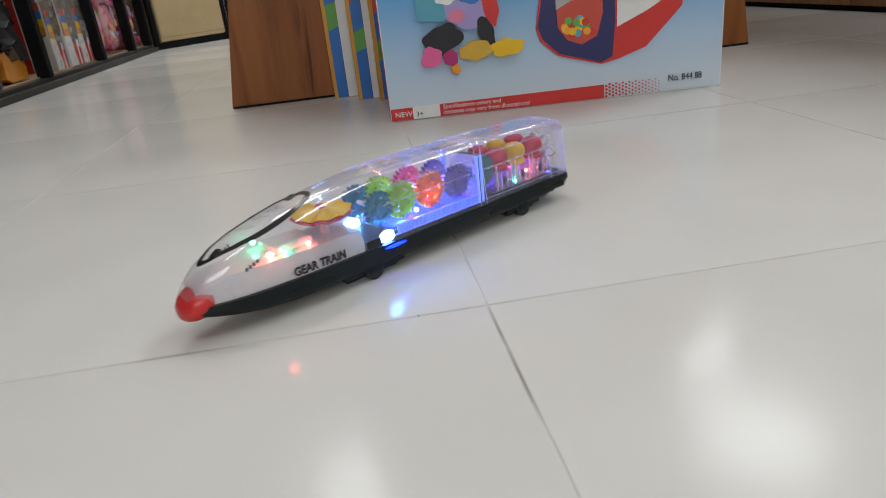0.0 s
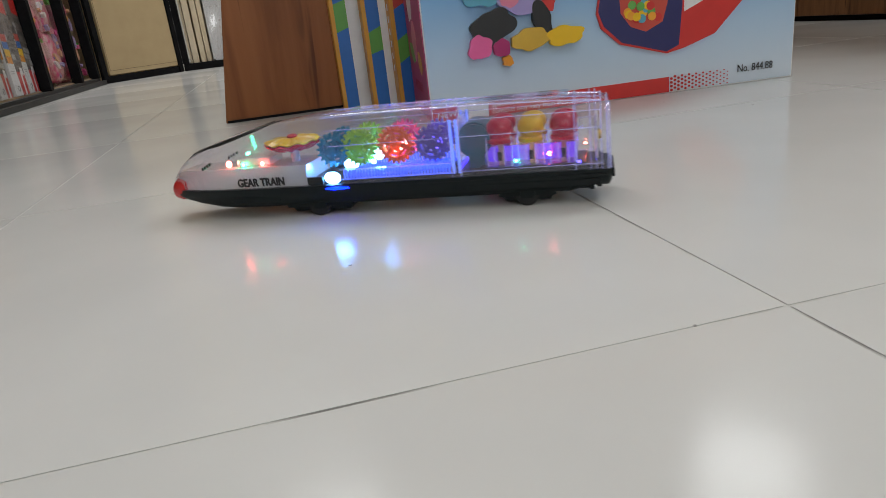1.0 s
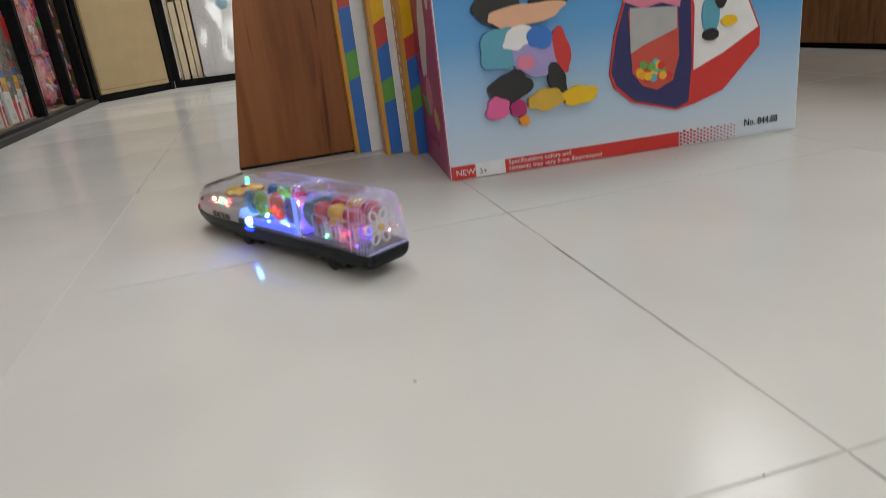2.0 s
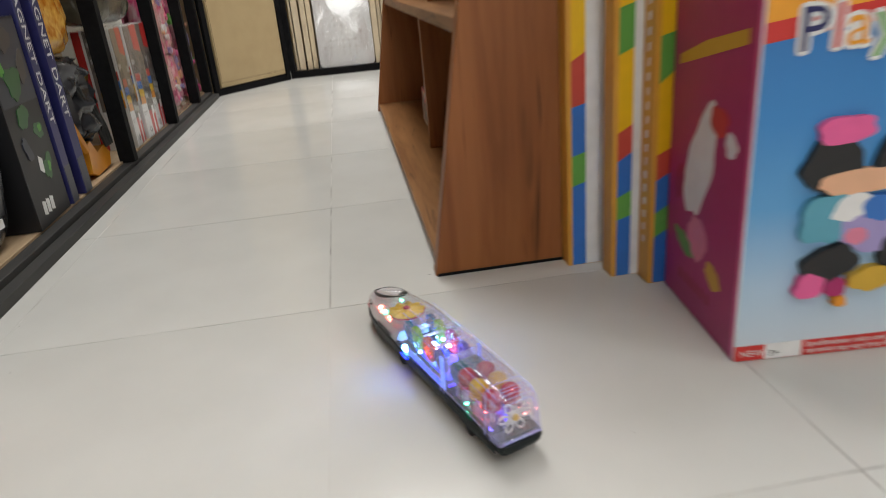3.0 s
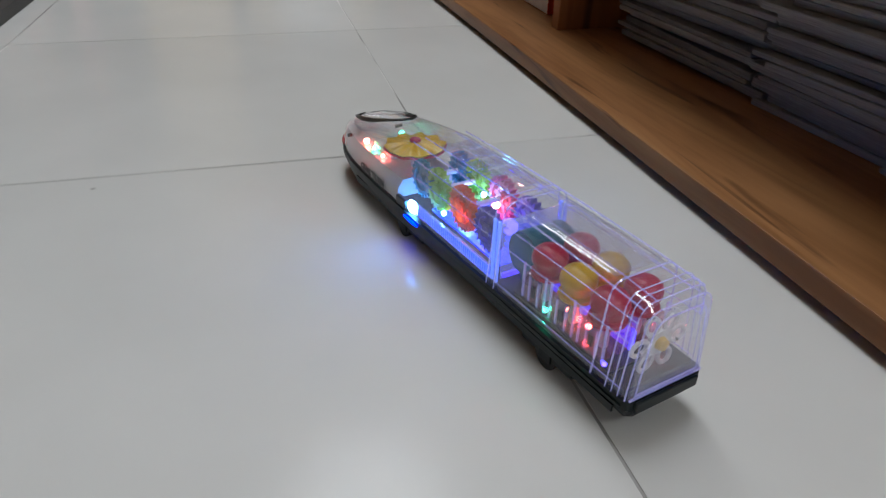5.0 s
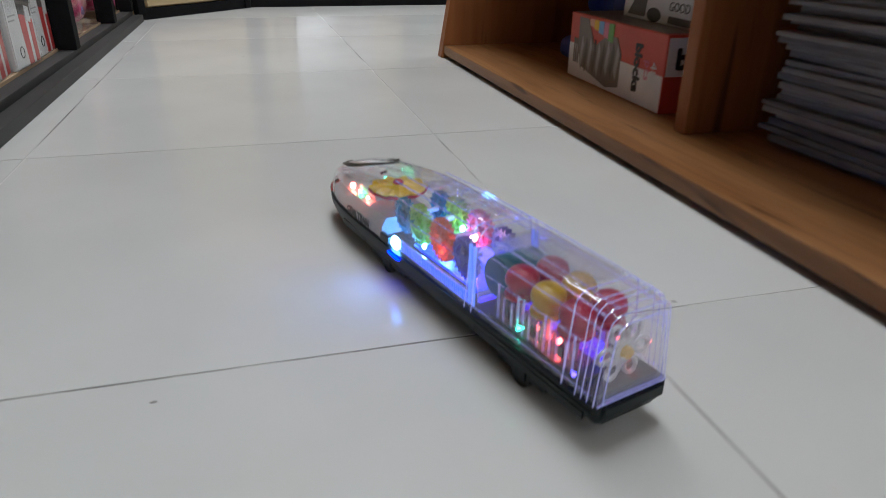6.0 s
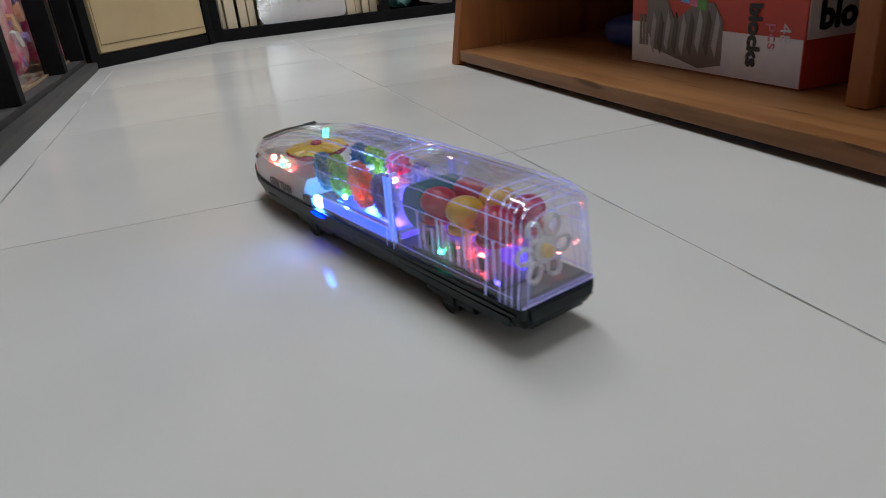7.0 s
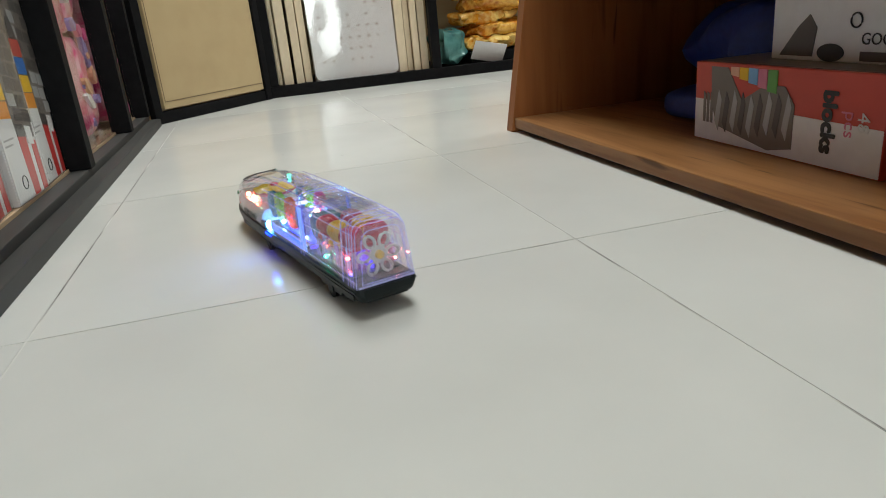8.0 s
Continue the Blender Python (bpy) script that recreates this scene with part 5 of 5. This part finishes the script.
        part("lamp_housing", boxes((s * 0.0203 - 0.0014, 0.1815, SEAM + 0.0004, s * 0.0203 + 0.0014, 0.1925, SEAM + 0.0056), bevel=0.0004), BLACK_TRIM, t)
        ball_part("side_lamp", (0.0024, 0.0056, 0.0040), (s * 0.0192, 0.1755, SEAM + 0.0040), LED_WHITE, t, "bright blue-white lamp")
        # emitter added to throw the side lamp's blue spill on base and floor
        ball_part("under_spill", (0.0010, 0.0085, 0.0011), (s * 0.0230, 0.1720, SEAM - 0.0022), SPILL_BLUE, t, "added deep blue emitter for the spill on the base")
    for i, y0 in enumerate((0.100, 0.113, 0.126, 0.139, 0.152)):
        for s in (-1, 1):
            part("roof_pad", boxes((s * 0.0052 - 0.0042, y0, 0.0653, s * 0.0052 + 0.0042, y0 + 0.0095, 0.0669), bevel=0.0007), CLEAR, shell)
    part("roof_plate", boxes((-0.0125, 0.022, 0.0634, 0.0125, 0.078, 0.0656), bevel=0.0006), CLEAR, shell)
    # white hull and red nose cone
    bm = bmesh.new()
    rings = []
    for y in (0.1935, 0.208, 0.225, 0.240, 0.256, 0.268, 0.277, 0.284, 0.290, 0.296):
        w = along(HALF, y) - 0.0014
        top = min(0.0345, along(ROOF, y) - 0.0030)
        rings.append([(-w, y, SEAM + 0.0002), (-w * 0.985, y, SEAM + 0.6 * (top - SEAM)), (-w * 0.82, y, top), (w * 0.82, y, top), (w * 0.985, y, SEAM + 0.6 * (top - SEAM)), (w, y, SEAM + 0.0002)])
    add_loft(bm, rings)
    part("nose_hull", bm, MILKY, t, "milky white nose body", smooth=True)
    bm = bmesh.new()
    rings = []
    for y, k in ((0.2885, 1.0), (0.2935, 0.99), (0.2985, 0.88), (0.3025, 0.68), (0.3048, 0.42), (0.3056, 0.10)):
        rings.append([(0.0128 * k * math.cos(a), y, 0.0232 - 0.010 * (y - 0.2885) / 0.017 * 0.4 + 0.0102 * k * math.sin(a)) for a in [2 * math.pi * i / 24 for i in range(24)]])
    add_loft(bm, rings)
    part("nose_tip", bm, NOSE_RED, t, "red plastic nose tip", smooth=True)
    # broad black windscreen outline laid on the nose
    bm = bmesh.new()
    rows = []
    for i in range(60):
        a = 2 * math.pi * i / 60
        row = []
        for k, lift in ((1.0, 0.0001), (1.0, 0.0006), (0.83, 0.0006), (0.83, 0.0001)):
            y = 0.2515 + (0.0375 - (1 - k) * 0.022) * math.cos(a)
            x = k * 0.70 * along(HALF, y) * math.sin(a)
            row.append((x, y, on_shell(x, y, lift)))
        rows.append(row)
    rows.append(rows[0])
    add_loft(bm, rows, caps=False)
    bmesh.ops.remove_doubles(bm, verts=bm.verts, dist=1e-6)
    part("windscreen_trim", bm, BLACK_TRIM, t, "broad black windscreen outline", smooth=True)
    # wiper-like marks within the windscreen
    for x, y in ((-0.004, 0.2790), (0.005, 0.2240)):
        part("windscreen_mark", boxes((-0.0022, -0.0035, 0.0, 0.0022, 0.0035, 0.0006), bevel=0.0002), BLACK_TRIM, t, m=pose(x, y, on_shell(x, y, 0.0001), -22 if y > 0.25 else -12, 0, 20))
    # name on both sides
    for s in (-1, 1):
        m = Matrix(((0, 0, s, 0), (s, 0, 0, 0), (0, 1, 0, 0), (0, 0, 0, 1)))
        y0 = 0.2435 if s < 0 else 0.2085
        turn = math.degrees(math.atan2(along(HALF, 0.2085) - along(HALF, 0.2435), 0.035))
        x0 = along(HALF, y0) + 0.0006
        name = words("lettering", "GEAR TRAIN", 0.0074, INK["black"], t, Matrix.Translation((s * x0, y0, SEAM + 0.0020)) @ pose(0, 0, 0, 0, 0, turn * s) @ m, 0.00012, squash=0.83)
        fat_outline(name, 0.00028)
        for k in range(4):
            # small vents below the windscreen
            y = 0.2620 + 0.0022 * k
            part("vent", boxes((s * (along(HALF, y) * 0.985) - 0.0005, y, 0.0385 - 0.0010 * k, s * (along(HALF, y) * 0.985) + 0.0004, y + 0.0012, 0.0405 - 0.0010 * k)), BLACK_TRIM, t)
    # spinning fan in the cab
    fan = part("fan_disc", gear_cone(0.0185, 0.0022), FIG_YELLOW, t, "yellow ruffled fan disc", smooth=True)
    fan.matrix_basis = pose(*FAN_AT)
    under = part("fan_skirt", gear_cone(0.0188, -0.0046), FIG_RED, fan, "red ruffled skirt", smooth=True)
    under.matrix_basis = pose(0, 0, -0.0020)
    for k in range(5):
        bm = add_prism(bmesh.new(), blob(0.0105, 0.0, 0.0030, 0.0009, k, 25, 14, 0.2), 0.0, 0.0006, "z")
        part("fan_slot", bm, FIG_RED, fan, m=pose(0, 0, 0.0018, 0, 0, 72 * k) @ pose(0, 0, 0, 0, 7, 0))
    ball_part("fan_cap", (0.0036, 0.0036, 0.0016), (0, 0, 0.0030), FIG_RED, fan, "red cap")
    bm = bmesh.new()
    add_cyl(bm, 0.003, 0.003, 0.014, pose(FAN_AT[0], FAN_AT[1], 0.0400), 12)
    part("fan_post", bm, MILKY, t)
    # cab machinery
    part("cab_block", boxes((-0.010, 0.222, 0.0347, 0.010, 0.248, 0.0400), bevel=0.002), MILKY, t)
    for at, mat, name, r in (((-0.0125, 0.2520, 0.0375), LED_RED, "red lamp", 0.0020), ((-0.0115, 0.2420, 0.0360), LED_GREEN, "green lamp", 0.0012), ((0.0125, 0.2500, 0.0390), LED_GREEN, "green lamp", 0.0016), ((-0.0130, 0.2270, 0.0365), LED_RED, "red lamp", 0.0012)):
        ball_part("nose_lamp", r, at, mat, t, name)
    gears = []
    for y, z, r, teeth, mat, mat_r, rate in ((0.1745, 0.0425, 0.0112, 18, GEAR_TEAL, GEAR_TEAL, -1.1), (0.1565, 0.0430, 0.0124, 22, GEAR_LIME, GEAR_LIME, 1.0), (0.1315, 0.0430, 0.0126, 22, GEAR_ORANGE, GEAR_PINK, -0.9), (0.1075, 0.0420, 0.0118, 20, GEAR_PURPLE, GEAR_PURPLE, 1.1)):
        for s in (-1, 1):
            g = part("gear", gear_mesh(r, teeth, 0.0042), mat if s < 0 else mat_r, t)
            g.matrix_basis = pose(s * 0.0125, y, z)
            gears.append((g, s * 0.0125, y, z, rate))
        bm = bmesh.new()
        add_cyl(bm, 0.0016, 0.0016, 0.030, pose(0, y, z, 0, 90, 0), 10)
        part("axle", bm, HUB_WHITE, t)
    for y, z, r, l in ((0.0805, 0.0420, 0.0112, 0.026),):
        bm = bmesh.new()
        add_cyl(bm, r, r, l, pose(0, y, z, 0, 90, 0), 24)
        bmesh.ops.bevel(bm, geom=[e for e in bm.edges if len(e.link_faces) == 2 and e.calc_face_angle() > 1.0], offset=0.0012, segments=2, affect="EDGES")
        part("drum", bm, TEAL_PLASTIC, t, "dark teal drum", smooth=True)
        part("drum_stand", boxes((-0.008, y - 0.005, SEAM + 0.0022, 0.008, y + 0.005, z - r * 0.6)), TEAL_PLASTIC, t)
    part("gear_tray", boxes((-0.0165, 0.095, SEAM + 0.0022, 0.0165, 0.168, SEAM + 0.0040), bevel=0.0006), BASE_PLASTIC, t)
    # pink: lit hubs; white and violet: fill emitters added to brighten the gears
    for at, mat, r in (((-0.0155, 0.1470, 0.0335), LED_WHITE, 0.0015), ((0.0090, 0.1450, 0.0400), LED_WHITE, 0.0015), ((-0.0080, 0.1315, 0.0400), LED_PINK, 0.0034), ((0.0080, 0.1315, 0.0400), LED_PINK, 0.0022), ((0.0, 0.1480, 0.0350), LED_WHITE, 0.0036), ((0.0, 0.1080, 0.0400), LED_VIOLET, 0.0045)):
        ball_part("gear_lamp_and_fill", r, at, mat, t)
    # glowing slab added below the gears to wash the interior blue
    part("inner_fill_bar", boxes((-0.0120, 0.098, SEAM + 0.0041, 0.0120, 0.166, SEAM + 0.0056), bevel=0.0005), INNER_BLUE, t, "added blue fill glow under the gears")
    # added glowing strip that tints the rear of the shell violet
    part("rear_fill_glow", boxes((-0.0012, 0.0180, SEAM + 0.0038, 0.0012, 0.0740, 0.0345), bevel=0.0003), VIOLET_FILL, t, "added violet fill glow between the cups")
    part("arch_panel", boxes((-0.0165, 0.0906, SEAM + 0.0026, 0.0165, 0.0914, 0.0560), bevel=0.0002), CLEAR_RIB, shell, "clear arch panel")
    # added glowing strip for the arch's violet shine
    part("arch_fill_glow", boxes((-0.0150, 0.0902, SEAM + 0.0026, 0.0150, 0.0918, 0.0262), bevel=0.0003), VIOLET_FILL, t, "added violet fill glow at the middle arch")
    # piston row behind the middle arch
    for s in (-1, 1):
        for y, mat in ((0.0645, FIG_RED), (0.0450, FIG_YELLOW), (0.0255, FIG_RED)):
            bm = bmesh.new()
            prof = [(0.0080, 0.0392), (0.0084, 0.0400), (0.0082, 0.0412), (0.0066, 0.0422), (0.0068, 0.0446), (0.0082, 0.0462), (0.0084, 0.0486), (0.0076, 0.0512), (0.0056, 0.0532), (0.0030, 0.0542), (0.0012, 0.0544)]
            rings = [[(s * 0.0092 + a * math.cos(k), y + a * math.sin(k), z) for k in [2 * math.pi * (q + 0.5) / 16 for q in range(16)]] for a, z in prof]
            add_loft(bm, rings)
            cap = part("piston_cap", bm, mat, t, smooth=True)
            cup = part("cup", boxes((s * 0.0092 - 0.0076, y - 0.0076, SEAM + 0.0040, s * 0.0092 + 0.0076, y + 0.0076, 0.0390), bevel=0.0012), CUP_RED if mat is FIG_RED else CUP_YELLOW, t, "clear tinted plastic cup")
            part("slot", boxes((s * 0.0171 - 0.0004, y - 0.0013, 0.0290, s * 0.0171 + 0.0004, y + 0.0013, 0.0345)), BLACK_TRIM, cup)
            for e in (-1, -0.4, 0.4, 1):
                part("corner_rib", boxes((s * 0.0168 - 0.0005, y + e * 0.0078 - 0.0004, SEAM + 0.0040, s * 0.0168 + 0.0005, y + e * 0.0078 + 0.0004, 0.0440 if abs(e) == 1 else 0.0380)), CLEAR_RIB, cup)
            part("stem", boxes((s * 0.0092 - 0.0015, y - 0.0015, SEAM + 0.0040, s * 0.0092 + 0.0015, y + 0.0015, 0.0392)), HUB_WHITE, cap)
    part("rear_deck", boxes((-0.0178, 0.012, SEAM + 0.0022, 0.0178, 0.078, SEAM + 0.0036), bevel=0.0004), BLACK_TRIM, t)
    for at, mat, r, name in (((-0.0176, 0.0545, 0.0285), LED_GREEN, 0.0011, "green lamp"), ((-0.0100, 0.0345, 0.0300), LED_RED, 0.0014, "red lamp"), ((0.0100, 0.0550, 0.0300), LED_AMBER, 0.0010, "warm lamp"), ((0.0150, 0.0130, 0.0300), LED_RED, 0.0008, "red lamp"), ((-0.0165, 0.0165, 0.0252), LED_VIOLET, 0.0011, "violet lamp")):
        ball_part("rear_lamp", r, at, mat, t, name)
    # white flower wheel behind the rear window
    bm = bmesh.new()
    for k in range(6):
        a = math.pi / 3 * k
        cx, cz = 0.0102 * math.cos(a), 0.0102 * math.sin(a)
        loop = []
        for q in range(14):
            b = 2 * math.pi * q / 14
            u, v = 0.0044 * math.cos(b), 0.0033 * math.sin(b)
            loop.append((cx + u * math.cos(a) - v * math.sin(a), 0.0, cz + u * math.sin(a) + v * math.cos(a)))
        add_tube(bm, loop, 0.0011, 6, True)
    add_cyl(bm, 0.0058, 0.0058, 0.0022, pose(0, 0, 0, 90, 0, 0), 20)
    flower = part("flower_wheel", bm, HUB_WHITE, t, "white flower-shaped wheel", smooth=True)
    flower.matrix_basis = pose(*FLOWER_AT)
    bm = bmesh.new()
    add_cyl(bm, 0.0032, 0.0027, 0.0040, pose(0, -0.0015, 0, 90, 0, 0), 16)
    part("hub", bm, FIG_YELLOW, flower, "yellow hub", smooth=True)
    return t, wheels, gears, fan, flower


FAN_AT, FLOWER_AT = (0, 0.2080, 0.0485), (0, 0.0060, 0.0382)


def gear_cone(r, rise):
    """A shallow ruffled dish that turns about z."""
    bm = bmesh.new()
    n = 60
    rings = []
    for f, z in ((0.08, abs(rise)), (0.55, abs(rise) * 0.8), (0.85, abs(rise) * 0.4), (1.0, 0.0), (0.97, -0.0008), (0.5, abs(rise) * 0.5), (0.08, abs(rise) * 0.6)):
        sgn = 1 if rise > 0 else -1
        rings.append([(r * f * (1 + 0.05 * math.cos(10 * a) * (f > 0.5)) * math.cos(a), r * f * (1 + 0.05 * math.cos(10 * a) * (f > 0.5)) * math.sin(a), sgn * z + 0.0008 * math.cos(10 * a) * (f > 0.5)) for a in [2 * math.pi * i / n for i in range(n)]])
    return add_loft(bm, rings)


TRAIN, WHEELS, GEARS, FAN, FLOWER = train()

# ---- floor: square tiles over a grout bed ----
TILE_SIZE, JOINT = 0.4, 0.0015
floor = tagged(part("floor", boxes((X_WEST, Y_SOUTH, -0.05, X_EAST, Y_NORTH, -0.0004)), GROUT), "cream vitrified tile floor with dirty grey joints", "floor", kind="structure")
bm = bmesh.new()
add_box(bm, -TILE_SIZE / 2 + JOINT / 2, -TILE_SIZE / 2 + JOINT / 2, -0.00038, TILE_SIZE / 2 - JOINT / 2, TILE_SIZE / 2 - JOINT / 2, 0.0)
bmesh.ops.bevel(bm, geom=[e for e in bm.edges if all(v.co.z > -0.0005 for v in e.verts)], offset=0.0001, segments=1, affect="EDGES")
tile_mesh = mesh_of("tile", bm, TILE)
for i in range(-3, 11):
    for j in range(-8, 12):
        ob = new("tile", tile_mesh)
        ob.parent = floor
        ob.matrix_basis = pose(TILE_SIZE * (i + 0.5), TILE_SIZE * (j + 0.5), 0)

specks = bmesh.new()
rnd = random.Random(21)
for x, y in [(rnd.uniform(-0.40, 0.9), rnd.uniform(-1.0, 1.9)) for i in range(30)]:
    r = rnd.uniform(0.0004, 0.0009)
    add_prism(specks, blob(x, y, r * rnd.uniform(1, 2.5), r, x * 9, rnd.uniform(0, 180), 10, 0.5), -0.0002, 0.00015, "z")
tagged(part("floor_marks", specks, mottled("scuff", (0.16, 0.15, 0.14), (0.30, 0.29, 0.27), 0.6, 60.0), floor), kind="stuff")

# train's way: seconds, tail x, tail y, heading in degrees
TRAIN_WAY = [
    (0.0, 0.4880, -0.6220, 213.0), (0.5, 0.4739, -0.6455, 178.1), (1.0, 0.4170, -0.6190, 154.3), (1.6, 0.3270, -0.5460, 131.5), (2.3, 0.2240, -0.4510, 114.8), (2.5, 0.1990, -0.4170, 112.2), (2.8, 0.1745, -0.3640, 109.6),
    (3.0, 0.1565, -0.3240, 109.3), (3.5, 0.1215, -0.2190, 107.8), (4.0, 0.0825, -0.1135, 106.6), (4.5, 0.0532, -0.0091, 105.8), (5.0, 0.0225, 0.0965, 105.9), (5.5, -0.0085, 0.2045, 106.1),
    (6.0, -0.0410, 0.3100, 106.1), (6.5, -0.0729, 0.4196, 106.6), (7.0, -0.1055, 0.5290, 106.4), (7.5, -0.1365, 0.6345, 105.8), (8.0, -0.1664, 0.7344, 105.8)]


def motions():
    walk(TRAIN, [(t, pose(x, y, 0, 0, 0, a - 90)) for t, x, y, a in TRAIN_WAY])
    steps = [i / 30 for i in range(241)]
    for w in WHEELS:
        x, y, z = w.matrix_basis.translation
        walk(w, [(t, pose(x, y, z, -48.0 * 30 * t, 0, 0)) for t in steps])
    tenth = [i / 5 for i in range(41)]
    for g, x, y, z, rate in GEARS:
        walk(g, [(t, pose(x, y, z, 150 * rate * t, 0, 0)) for t in tenth])
    walk(FAN, [(t, pose(*FAN_AT, 0, 0, 140 * t)) for t in tenth])
    walk(FLOWER, [(t, pose(*FLOWER_AT, 0, 120 * t, 0)) for t in tenth])


motions()
